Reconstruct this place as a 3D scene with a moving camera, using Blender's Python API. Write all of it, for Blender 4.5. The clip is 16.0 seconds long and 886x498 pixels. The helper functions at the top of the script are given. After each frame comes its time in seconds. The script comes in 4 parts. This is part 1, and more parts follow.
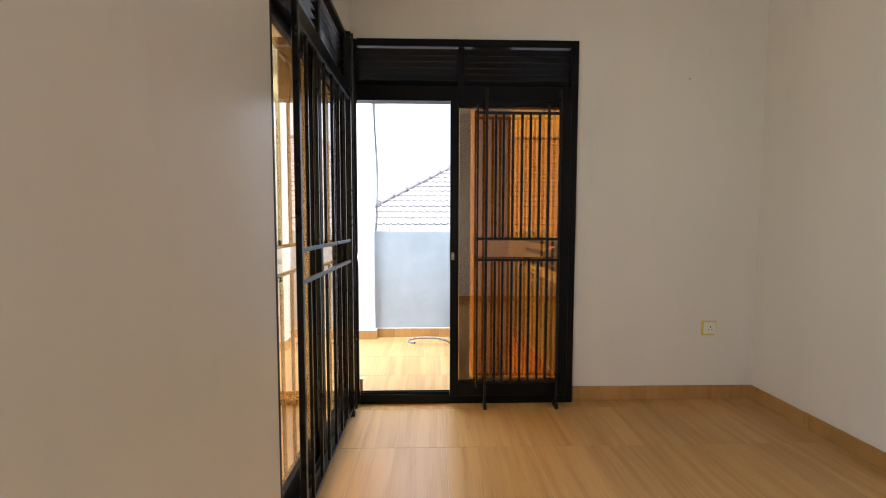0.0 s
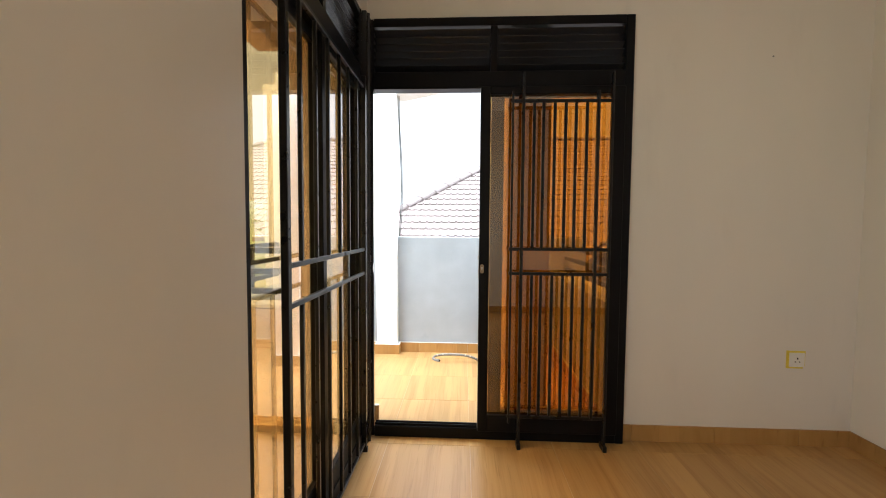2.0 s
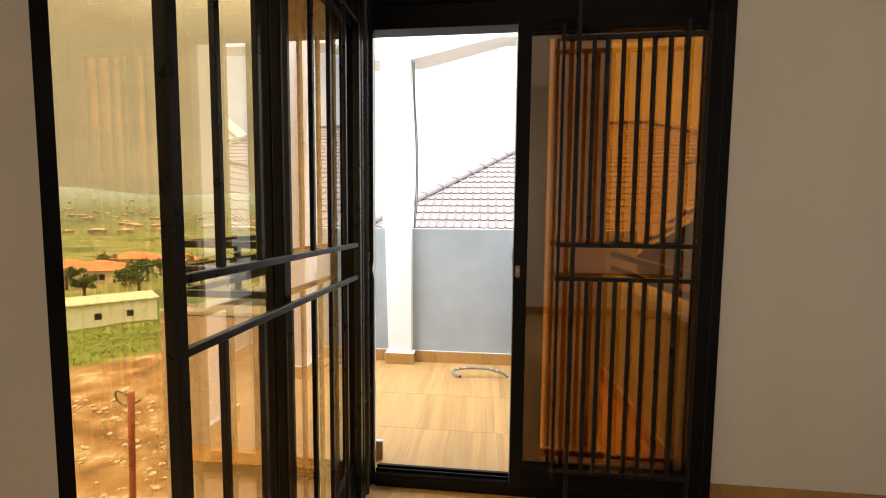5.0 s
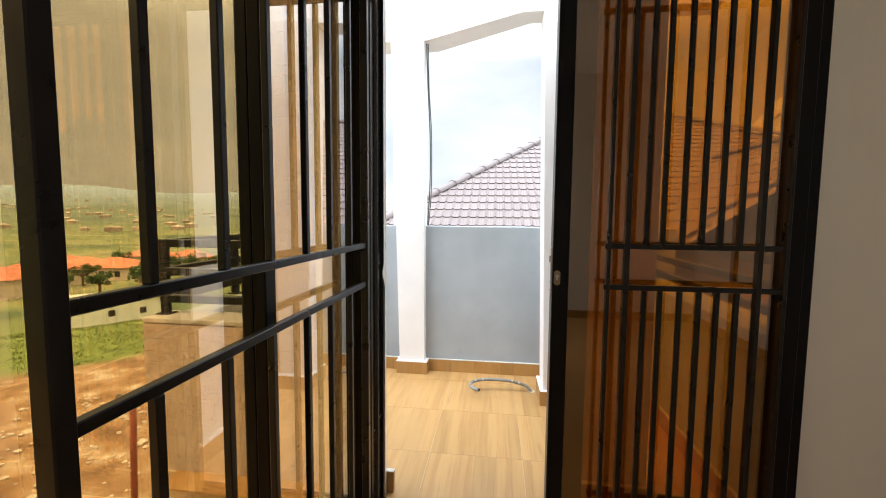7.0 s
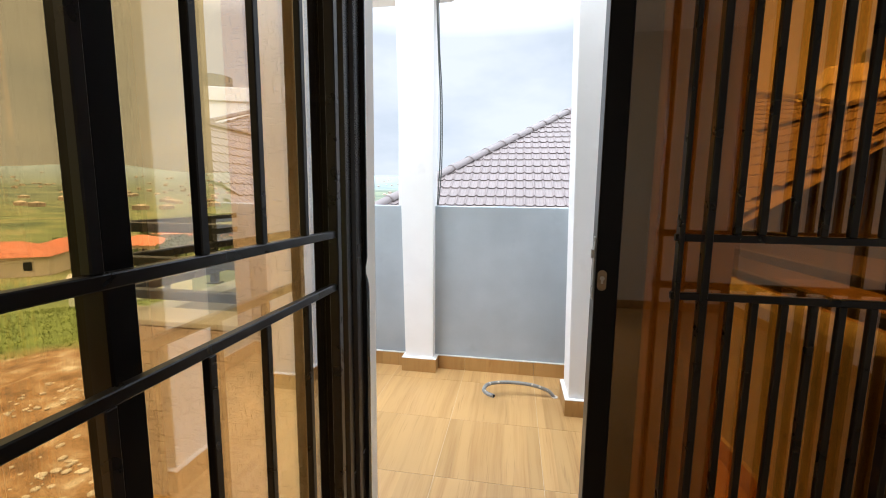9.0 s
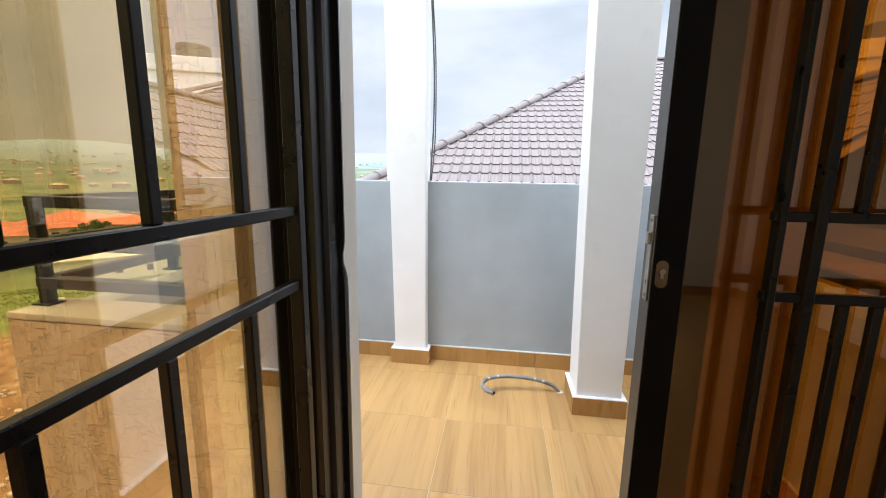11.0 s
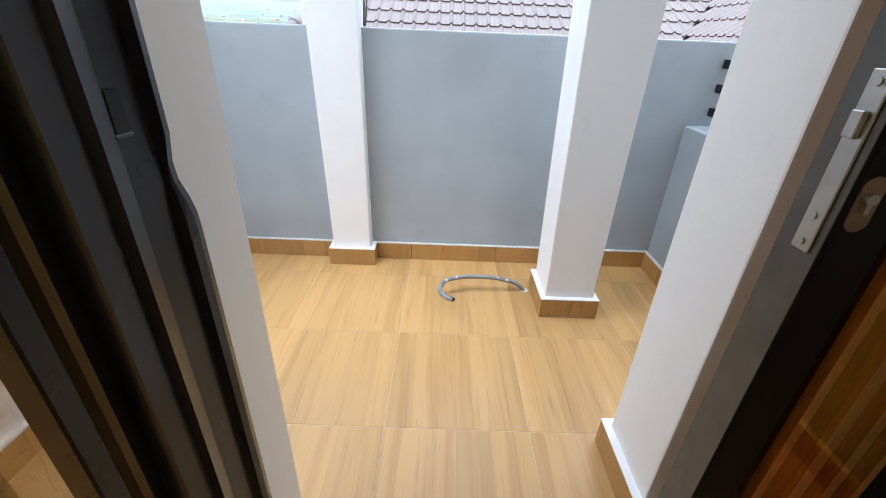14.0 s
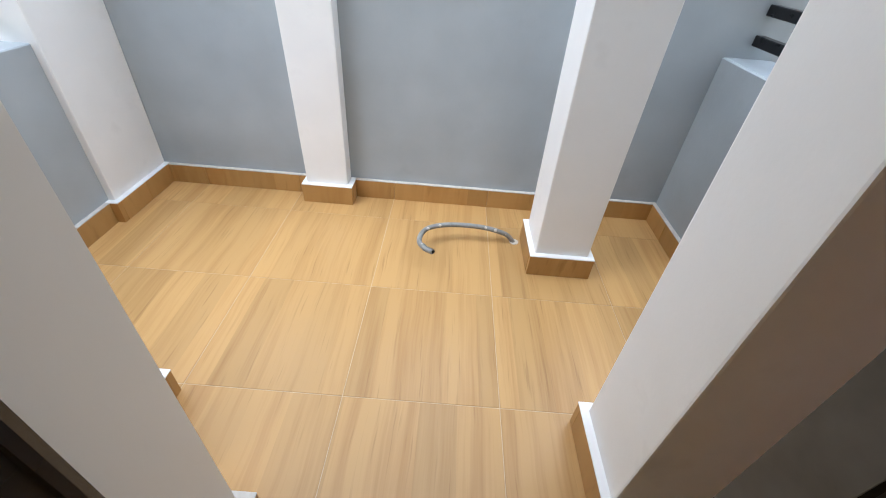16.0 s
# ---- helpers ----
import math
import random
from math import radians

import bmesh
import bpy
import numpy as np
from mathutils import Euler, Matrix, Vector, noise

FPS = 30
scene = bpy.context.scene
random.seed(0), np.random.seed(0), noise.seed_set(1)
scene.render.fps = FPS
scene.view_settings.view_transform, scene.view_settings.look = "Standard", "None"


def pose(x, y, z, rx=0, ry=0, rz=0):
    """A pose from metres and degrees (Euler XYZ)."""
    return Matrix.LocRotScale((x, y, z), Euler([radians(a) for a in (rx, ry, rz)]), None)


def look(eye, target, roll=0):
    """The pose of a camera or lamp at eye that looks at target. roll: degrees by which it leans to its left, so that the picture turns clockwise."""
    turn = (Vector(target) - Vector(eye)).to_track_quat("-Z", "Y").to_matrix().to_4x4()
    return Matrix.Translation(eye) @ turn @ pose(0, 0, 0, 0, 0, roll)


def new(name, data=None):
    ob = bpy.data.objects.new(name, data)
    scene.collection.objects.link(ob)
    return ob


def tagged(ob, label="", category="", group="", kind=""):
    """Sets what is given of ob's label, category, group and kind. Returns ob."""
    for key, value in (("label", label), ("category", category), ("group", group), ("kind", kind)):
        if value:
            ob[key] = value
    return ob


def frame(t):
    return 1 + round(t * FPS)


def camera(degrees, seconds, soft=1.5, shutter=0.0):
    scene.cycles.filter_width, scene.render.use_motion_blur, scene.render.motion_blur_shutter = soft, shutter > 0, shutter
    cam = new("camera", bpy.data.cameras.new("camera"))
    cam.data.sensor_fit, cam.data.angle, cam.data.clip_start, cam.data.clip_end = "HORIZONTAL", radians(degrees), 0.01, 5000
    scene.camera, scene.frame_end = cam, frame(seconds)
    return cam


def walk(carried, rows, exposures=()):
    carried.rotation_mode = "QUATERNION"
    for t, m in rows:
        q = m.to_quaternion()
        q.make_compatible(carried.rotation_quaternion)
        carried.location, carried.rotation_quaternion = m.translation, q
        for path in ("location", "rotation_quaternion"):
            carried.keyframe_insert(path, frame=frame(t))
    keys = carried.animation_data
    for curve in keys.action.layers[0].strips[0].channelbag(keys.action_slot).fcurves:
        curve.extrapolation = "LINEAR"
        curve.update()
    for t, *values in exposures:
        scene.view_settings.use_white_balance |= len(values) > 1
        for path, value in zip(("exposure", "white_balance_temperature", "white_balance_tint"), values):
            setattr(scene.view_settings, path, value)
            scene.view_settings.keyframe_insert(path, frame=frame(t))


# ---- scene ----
cam = camera(94.3, 16.0, soft=1.0)
PATH = [
    (0, (-0.071, -0.193, 1.298), (-0.019, 1.802, 1.175), 0.1),
    (0.5, (-0.044, -0.051, 1.291), (-0.05, 1.945, 1.172), 0.8),
    (1, (-0.01, 0.054, 1.313), (-0.059, 2.05, 1.189), 0.9),
    (1.5, (-0.012, 0.115, 1.308), (-0.094, 2.11, 1.196), 0.7),
    (2, (-0.041, 0.2, 1.318), (-0.14, 2.195, 1.212), 0.4),
    (2.5, (-0.062, 0.312, 1.31), (-0.172, 2.307, 1.215), 0.2),
    (3, (-0.068, 0.387, 1.3), (-0.196, 2.381, 1.2), 0.2),
    (3.5, (-0.082, 0.475, 1.303), (-0.216, 2.467, 1.189), 0.3),
    (4, (-0.055, 0.598, 1.304), (-0.227, 2.587, 1.181), 0.6),
    (6.3, (-0.121, 1.052, 1.291), (-0.35, 3.032, 1.127), 0.3),
    (6.5, (-0.131, 1.076, 1.291), (-0.368, 3.056, 1.128), 0.3),
    (7, (-0.155, 1.129, 1.289), (-0.408, 3.107, 1.134), 0.5),
    (7.5, (-0.151, 1.222, 1.286), (-0.435, 3.195, 1.124), 0.8),
    (8, (-0.136, 1.335, 1.29), (-0.466, 3.299, 1.099), 0.5),
    (8.2, (-0.139, 1.38, 1.293), (-0.478, 3.339, 1.071), 0.7),
    (10.3, (-0.219, 1.74, 1.263), (-0.545, 3.692, 0.978), 0.5),
    (10.5, (-0.23, 1.761, 1.26), (-0.534, 3.715, 0.957), 0.4),
    (11, (-0.24, 1.83, 1.254), (-0.522, 3.779, 0.901), 0.9),
    (11.5, (-0.238, 1.933, 1.253), (-0.522, 3.867, 0.827), 1.3),
    (12, (-0.232, 2.025, 1.239), (-0.519, 3.933, 0.715), 1.2),
    (12.5, (-0.222, 2.097, 1.224), (-0.479, 3.976, 0.591), 0.9),
    (13, (-0.25, 2.167, 1.209), (-0.427, 4.017, 0.47), 1.0),
    (13.5, (-0.289, 2.259, 1.209), (-0.367, 4.073, 0.37), 1.5),
    (14, (-0.321, 2.305, 1.196), (-0.307, 4.079, 0.272), 2.3),
    (14.5, (-0.32, 2.325, 1.181), (-0.264, 4.059, 0.185), 2.9),
    (15, (-0.29, 2.423, 1.184), (-0.233, 4.103, 0.101), 3.9),
    (15.5, (-0.24, 2.501, 1.187), (-0.223, 4.129, 0.024), 4.3),
    (16, (-0.224, 2.549, 1.184), (-0.206, 4.122, -0.051), 5.1),
]
EXPOSURES = [(0, 1.12, 5550, 10), (1.5, 1.06, 5800, 10), (3.5, 0.79, 6600, 10), (7, 0.38, 6100, 10), (8, 0.28, 5950, 10), (10.5, 0.2, 5850, 10), (12.5, 0.18, 5850, 10), (14.5, 0.13, 5500, 10), (16, 0.07, 5720, 10)]
walk(cam, [(t, look(eye, target, roll)) for t, eye, target, roll in PATH], EXPOSURES)

# ---------------------------------------------------------------- light
SUN_ELEV, SUN_TURN = 46, 240
world = bpy.data.worlds.new("sky")
scene.world = world
world.use_nodes = True
wn, wl = world.node_tree.nodes, world.node_tree.links
bg = wn["Background"]
sky = wn.new("ShaderNodeTexSky")
sky.sky_type, sky.sun_disc = "NISHITA", False
sky.sun_elevation, sky.sun_rotation = radians(SUN_ELEV), radians(SUN_TURN)
sky.dust_density, sky.air_density = 3.0, 1.0
tc = wn.new("ShaderNodeTexCoord")
mp = wn.new("ShaderNodeMapping")
mp.inputs["Scale"].default_value = (2.2, 2.2, 5.0)
cl = wn.new("ShaderNodeTexNoise")
cl.inputs["Scale"].default_value, cl.inputs["Detail"].default_value = 1.6, 5.0
cr = wn.new("ShaderNodeValToRGB")
cr.color_ramp.elements[0].position, cr.color_ramp.elements[0].color = 0.34, (7.0, 7.5, 8.0, 1)
cr.color_ramp.elements[1].position, cr.color_ramp.elements[1].color = 0.62, (9.3, 9.45, 9.6, 1)
mx = wn.new("ShaderNodeMix")
mx.data_type = "RGBA"
mx.inputs["Factor"].default_value = 0.92
wl.new(tc.outputs["Generated"], mp.inputs["Vector"])
wl.new(mp.outputs["Vector"], cl.inputs["Vector"])
wl.new(cl.outputs["Fac"], cr.inputs["Fac"])
wl.new(sky.outputs["Color"], mx.inputs["A"])
wl.new(cr.outputs["Color"], mx.inputs["B"])
sep = wn.new("ShaderNodeSeparateXYZ")
wl.new(tc.outputs["Generated"], sep.inputs["Vector"])
rise = wn.new("ShaderNodeMapRange")          # an overcast sky is brighter overhead than at the horizon
rise.inputs["From Min"].default_value, rise.inputs["From Max"].default_value = 0.34, 1.0
rise.inputs["To Min"].default_value, rise.inputs["To Max"].default_value = 0.66, 5.8
wl.new(sep.outputs["Z"], rise.inputs["Value"])
lift = wn.new("ShaderNodeVectorMath")
lift.operation = "SCALE"
wl.new(mx.outputs["Result"], lift.inputs[0])
wl.new(rise.outputs["Result"], lift.inputs["Scale"])
wl.new(lift.outputs["Vector"], bg.inputs["Color"])
bg.inputs["Strength"].default_value = 0.14

sun = bpy.data.lights.new("sun", "SUN")
sun.energy, sun.angle, sun.color = 1.5, radians(45), (1.0, 0.96, 0.9)
sun_ob = new("sun", sun)
sun_ob.matrix_world = look((0, 0, 0), (-math.sin(radians(SUN_TURN)), -math.cos(radians(SUN_TURN)), -math.tan(radians(SUN_ELEV))))

# daylight lamp added for an unseen window behind the walker, set in its opening
day = bpy.data.lights.new("unseen_window_daylight", "AREA")
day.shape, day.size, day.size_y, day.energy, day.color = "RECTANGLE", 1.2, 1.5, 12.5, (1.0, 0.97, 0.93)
new("unseen_window_daylight", day).matrix_world = look((-0.84, -0.35, 1.45), (1.0, -0.35, 1.35))


# ---------------------------------------------------------------- materials
def mat(name, base, rough=0.5, metal=0.0, vary=0.0, scale=8.0, bump=0.0, bscale=60.0, rvary=0.0, dist=0.004, spec=0.5, stretch=(1, 1, 1), per_piece=0.0, stain=0.0):
    """Principled material with two scales of variation, grain bump and per-piece shift."""
    m = bpy.data.materials.new(name)
    m.use_nodes = True
    n, l = m.node_tree.nodes, m.node_tree.links
    p = n["Principled BSDF"]
    p.inputs["Roughness"].default_value, p.inputs["Metallic"].default_value = rough, metal
    p.inputs["Specular IOR Level"].default_value = spec
    co = n.new("ShaderNodeTexCoord")
    mpn = n.new("ShaderNodeMapping")
    mpn.inputs["Scale"].default_value = stretch
    l.new(co.outputs["Object"], mpn.inputs["Vector"])
    big = n.new("ShaderNodeTexNoise")
    big.inputs["Scale"].default_value, big.inputs["Detail"].default_value = scale * 0.25, 3.0
    fine = n.new("ShaderNodeTexNoise")
    fine.inputs["Scale"].default_value, fine.inputs["Detail"].default_value = scale, 6.0
    for t in (big, fine):
        l.new(mpn.outputs["Vector"], t.inputs["Vector"])
    add = n.new("ShaderNodeMath")
    add.operation = "ADD"
    l.new(big.outputs["Fac"], add.inputs[0])
    l.new(fine.outputs["Fac"], add.inputs[1])
    rng = n.new("ShaderNodeMapRange")
    rng.inputs["From Min"].default_value, rng.inputs["From Max"].default_value = 0.6, 1.4
    rng.inputs["To Min"].default_value, rng.inputs["To Max"].default_value = 1 - vary, 1 + vary
    l.new(add.outputs[0], rng.inputs["Value"])
    value = rng.outputs["Result"]
    if per_piece:
        info = n.new("ShaderNodeObjectInfo")
        pr = n.new("ShaderNodeMapRange")
        pr.inputs["To Min"].default_value, pr.inputs["To Max"].default_value = 1 - per_piece, 1 + per_piece
        l.new(info.outputs["Random"], pr.inputs["Value"])
        mul = n.new("ShaderNodeMath")
        mul.operation = "MULTIPLY"
        l.new(value, mul.inputs[0])
        l.new(pr.outputs["Result"], mul.inputs[1])
        value = mul.outputs[0]
    sc = n.new("ShaderNodeVectorMath")
    sc.operation = "SCALE"
    sc.inputs[0].default_value = base
    l.new(value, sc.inputs["Scale"])
    l.new(sc.outputs["Vector"], p.inputs["Base Color"])
    if stain:
        spots = n.new("ShaderNodeTexNoise")
        spots.inputs["Scale"].default_value, spots.inputs["Detail"].default_value = 5.0, 7.0
        l.new(mpn.outputs["Vector"], spots.inputs["Vector"])
        cut = n.new("ShaderNodeMapRange")
        cut.inputs["From Min"].default_value, cut.inputs["From Max"].default_value = 0.62, 0.74
        cut.inputs["To Min"].default_value, cut.inputs["To Max"].default_value = 1.0, 1.0 - stain
        l.new(spots.outputs["Fac"], cut.inputs["Value"])
        dirty = n.new("ShaderNodeVectorMath")
        dirty.operation = "SCALE"
        l.new(sc.outputs["Vector"], dirty.inputs[0])
        l.new(cut.outputs["Result"], dirty.inputs["Scale"])
        l.new(dirty.outputs["Vector"], p.inputs["Base Color"])
    if rvary:
        rr = n.new("ShaderNodeMapRange")
        rr.inputs["To Min"].default_value, rr.inputs["To Max"].default_value = rough - rvary, rough + rvary
        l.new(fine.outputs["Fac"], rr.inputs["Value"])
        l.new(rr.outputs["Result"], p.inputs["Roughness"])
    if bump:
        bt = n.new("ShaderNodeTexNoise")
        bt.inputs["Scale"].default_value, bt.inputs["Detail"].default_value = bscale, 4.0
        l.new(mpn.outputs["Vector"], bt.inputs["Vector"])
        bm_ = n.new("ShaderNodeBump")
        bm_.inputs["Strength"].default_value, bm_.inputs["Distance"].default_value = bump, dist
        l.new(bt.outputs["Fac"], bm_.inputs["Height"])
        l.new(bm_.outputs["Normal"], p.inputs["Normal"])
    return m


def wood_tile(name, light, dark, rough, grain=(13, 0.8, 13), board=0.118):
    """Wood-look porcelain: long grain along y, darker streaks, a shift per tile."""
    m = bpy.data.materials.new(name)
    m.use_nodes = True
    n, l = m.node_tree.nodes, m.node_tree.links
    p = n["Principled BSDF"]
    p.inputs["Specular IOR Level"].default_value = 0.32
    co = n.new("ShaderNodeTexCoord")
    info = n.new("ShaderNodeObjectInfo")
    off = n.new("ShaderNodeVectorMath")
    off.operation = "SCALE"
    off.inputs[0].default_value = (37.0, 61.0, 13.0)
    l.new(info.outputs["Random"], off.inputs["Scale"])
    add = n.new("ShaderNodeVectorMath")
    l.new(co.outputs["Object"], add.inputs[0])
    l.new(off.outputs["Vector"], add.inputs[1])
    warp = n.new("ShaderNodeTexNoise")
    warp.inputs["Scale"].default_value, warp.inputs["Detail"].default_value = 2.2, 2.0
    l.new(add.outputs["Vector"], warp.inputs["Vector"])
    ws = n.new("ShaderNodeVectorMath")
    ws.operation = "MULTIPLY"
    ws.inputs[1].default_value = (0.035, 0.0, 0.0)
    l.new(warp.outputs["Color"], ws.inputs[0])
    add2 = n.new("ShaderNodeVectorMath")
    l.new(add.outputs["Vector"], add2.inputs[0])
    l.new(ws.outputs["Vector"], add2.inputs[1])
    mpn = n.new("ShaderNodeMapping")
    mpn.inputs["Scale"].default_value = grain
    l.new(add2.outputs["Vector"], mpn.inputs["Vector"])
    g1 = n.new("ShaderNodeTexNoise")
    g1.inputs["Scale"].default_value, g1.inputs["Detail"].default_value = 1.0, 4.0
    g1.inputs["Roughness"].default_value = 0.55
    l.new(mpn.outputs["Vector"], g1.inputs["Vector"])
    mp2 = n.new("ShaderNodeMapping")
    mp2.inputs["Scale"].default_value = (grain[0] * 7, grain[1] * 3, grain[2] * 7)
    l.new(add2.outputs["Vector"], mp2.inputs["Vector"])
    g2 = n.new("ShaderNodeTexNoise")
    g2.inputs["Scale"].default_value, g2.inputs["Detail"].default_value = 1.0, 5.0
    l.new(mp2.outputs["Vector"], g2.inputs["Vector"])
    ramp = n.new("ShaderNodeValToRGB")
    ramp.color_ramp.elements[0].position, ramp.color_ramp.elements[0].color = 0.30, (*dark, 1)
    ramp.color_ramp.elements[1].position, ramp.color_ramp.elements[1].color = 0.56, (*light, 1)
    mixv = n.new("ShaderNodeMath")
    mixv.operation, mixv.inputs[1].default_value = "MULTIPLY_ADD", 0.35
    sub = n.new("ShaderNodeMath")
    sub.operation, sub.inputs[1].default_value = "SUBTRACT", 0.5
    l.new(g2.outputs["Fac"], sub.inputs[0])
    l.new(sub.outputs[0], mixv.inputs[0])
    l.new(g1.outputs["Fac"], mixv.inputs[2])
    l.new(mixv.outputs[0], ramp.inputs["Fac"])
    mp3 = n.new("ShaderNodeMapping")
    mp3.inputs["Scale"].default_value = (grain[0] * 2.6, grain[1] * 2.2, grain[2] * 2.6)
    mp3.inputs["Location"].default_value = (5.3, 1.7, 0.4)
    l.new(add2.outputs["Vector"], mp3.inputs["Vector"])
    g3 = n.new("ShaderNodeTexNoise")
    g3.inputs["Scale"].default_value, g3.inputs["Detail"].default_value = 1.0, 3.0
    l.new(mp3.outputs["Vector"], g3.inputs["Vector"])
    st = n.new("ShaderNodeMapRange")
    st.interpolation_type = "SMOOTHSTEP"
    st.inputs["From Min"].default_value, st.inputs["From Max"].default_value = 0.62, 0.76
    st.inputs["To Max"].default_value = 0.36
    l.new(g3.outputs["Fac"], st.inputs["Value"])
    streak = n.new("ShaderNodeMix")
    streak.data_type = "RGBA"
    streak.inputs["B"].default_value = (dark[0] * 0.55, dark[1] * 0.5, dark[2] * 0.45, 1)
    l.new(st.outputs["Result"], streak.inputs["Factor"])
    l.new(ramp.outputs["Color"], streak.inputs["A"])
    hs = n.new("ShaderNodeHueSaturation")
    vr = n.new("ShaderNodeMapRange")
    vr.inputs["To Min"].default_value, vr.inputs["To Max"].default_value = 0.95, 1.05
    l.new(info.outputs["Random"], vr.inputs["Value"])
    # printed boards: each strip a little lighter or darker
    sx = n.new("ShaderNodeSeparateXYZ")
    l.new(add.outputs["Vector"], sx.inputs[0])
    snap = n.new("ShaderNodeMath")
    snap.operation, snap.inputs[1].default_value = "SNAP", board
    l.new(sx.outputs["X"], snap.inputs[0])
    wn = n.new("ShaderNodeTexWhiteNoise")
    wn.noise_dimensions = "1D"
    l.new(snap.outputs[0], wn.inputs["W"])
    br = n.new("ShaderNodeMapRange")
    br.inputs["To Min"].default_value, br.inputs["To Max"].default_value = 0.90, 1.07
    l.new(wn.outputs["Value"], br.inputs["Value"])
    both = n.new("ShaderNodeMath")
    both.operation = "MULTIPLY"
    l.new(vr.outputs["Result"], both.inputs[0])
    l.new(br.outputs["Result"], both.inputs[1])
    l.new(both.outputs[0], hs.inputs["Value"])
    # hair-thin dark grain lines
    mp4 = n.new("ShaderNodeMapping")
    mp4.inputs["Scale"].default_value = (grain[0] * 5.5, grain[1] * 4.5, grain[2] * 5.5)
    mp4.inputs["Location"].default_value = (2.1, 8.7, 3.3)
    l.new(add2.outputs["Vector"], mp4.inputs["Vector"])
    g4 = n.new("ShaderNodeTexNoise")
    g4.inputs["Scale"].default_value, g4.inputs["Detail"].default_value = 1.0, 2.0
    l.new(mp4.outputs["Vector"], g4.inputs["Vector"])
    hl = n.new("ShaderNodeMapRange")
    hl.inputs["From Min"].default_value, hl.inputs["From Max"].default_value = 0.64, 0.74
    hl.inputs["To Max"].default_value = 0.34
    l.new(g4.outputs["Fac"], hl.inputs["Value"])
    hair = n.new("ShaderNodeMix")
    hair.data_type = "RGBA"
    hair.inputs["B"].default_value = (dark[0] * 0.5, dark[1] * 0.45, dark[2] * 0.4, 1)
    l.new(hl.outputs["Result"], hair.inputs["Factor"])
    l.new(streak.outputs["Result"], hair.inputs["A"])
    l.new(hair.outputs["Result"], hs.inputs["Color"])
    l.new(hs.outputs["Color"], p.inputs["Base Color"])
    rr = n.new("ShaderNodeMapRange")
    rr.inputs["To Min"].default_value, rr.inputs["To Max"].default_value = rough - 0.02, rough + 0.03
    l.new(warp.outputs["Fac"], rr.inputs["Value"])
    l.new(rr.outputs["Result"], p.inputs["Roughness"])
    bmp = n.new("ShaderNodeBump")
    bmp.inputs["Strength"].default_value, bmp.inputs["Distance"].default_value = 0.06, 0.001
    l.new(g2.outputs["Fac"], bmp.inputs["Height"])
    l.new(bmp.outputs["Normal"], p.inputs["Normal"])
    return m


def glass_mat(name, tint, gloss):
    m = bpy.data.materials.new(name)
    m.use_nodes = True
    n, l = m.node_tree.nodes, m.node_tree.links
    n.remove(n["Principled BSDF"])
    tr = n.new("ShaderNodeBsdfTransparent")
    tr.inputs["Color"].default_value = (*tint, 1)
    gl = n.new("ShaderNodeBsdfGlossy")
    gl.inputs["Roughness"].default_value = 0.0
    fr = n.new("ShaderNodeLayerWeight")
    fr.inputs["Blend"].default_value = 0.5
    pw = n.new("ShaderNodeMath")
    pw.operation, pw.inputs[1].default_value = "POWER", 3.4
    l.new(fr.outputs["Facing"], pw.inputs[0])
    sch = n.new("ShaderNodeMath")
    sch.operation, sch.inputs[1].default_value, sch.inputs[2].default_value = "MULTIPLY_ADD", 1 - gloss, gloss
    l.new(pw.outputs[0], sch.inputs[0])
    mxs = n.new("ShaderNodeMixShader")
    l.new(sch.outputs[0], mxs.inputs["Fac"])
    l.new(tr.outputs["BSDF"], mxs.inputs[1])
    l.new(gl.outputs["BSDF"], mxs.inputs[2])
    l.new(mxs.outputs["Shader"], n["Material Output"].inputs["Surface"])
    return m


def rough_plaster(name, base, depth=0.008):
    """Scratched rough-cast render: short crossed grooves over a sandy grain."""
    m = mat(name, base, 0.9, vary=0.12, scale=14, bump=0.4, bscale=160, dist=0.003)
    n, l = m.node_tree.nodes, m.node_tree.links
    p = n["Principled BSDF"]
    co = n.new("ShaderNodeTexCoord")
    heights = []
    for stretch in ((20, 20, 75), (85, 85, 18)):
        mpn = n.new("ShaderNodeMapping")
        mpn.inputs["Scale"].default_value = stretch
        l.new(co.outputs["Object"], mpn.inputs["Vector"])
        t = n.new("ShaderNodeTexNoise")
        t.inputs["Scale"].default_value, t.inputs["Detail"].default_value = 1.0, 2.0
        l.new(mpn.outputs["Vector"], t.inputs["Vector"])
        r = n.new("ShaderNodeValToRGB")
        r.color_ramp.elements[0].position, r.color_ramp.elements[1].position = 0.56, 0.66
        l.new(t.outputs["Fac"], r.inputs["Fac"])
        heights.append(r)
    mxm = n.new("ShaderNodeMath")
    mxm.operation = "MAXIMUM"
    l.new(heights[0].outputs["Color"], mxm.inputs[0])
    l.new(heights[1].outputs["Color"], mxm.inputs[1])
    b = n.new("ShaderNodeBump")
    b.inputs["Strength"].default_value, b.inputs["Distance"].default_value = 0.9, depth
    b.invert = True
    l.new(mxm.outputs[0], b.inputs["Height"])
    first = next(x for x in n if x.type == "BUMP" and x != b)
    l.new(first.outputs["Normal"], b.inputs["Normal"])
    l.new(b.outputs["Normal"], p.inputs["Normal"])
    return m


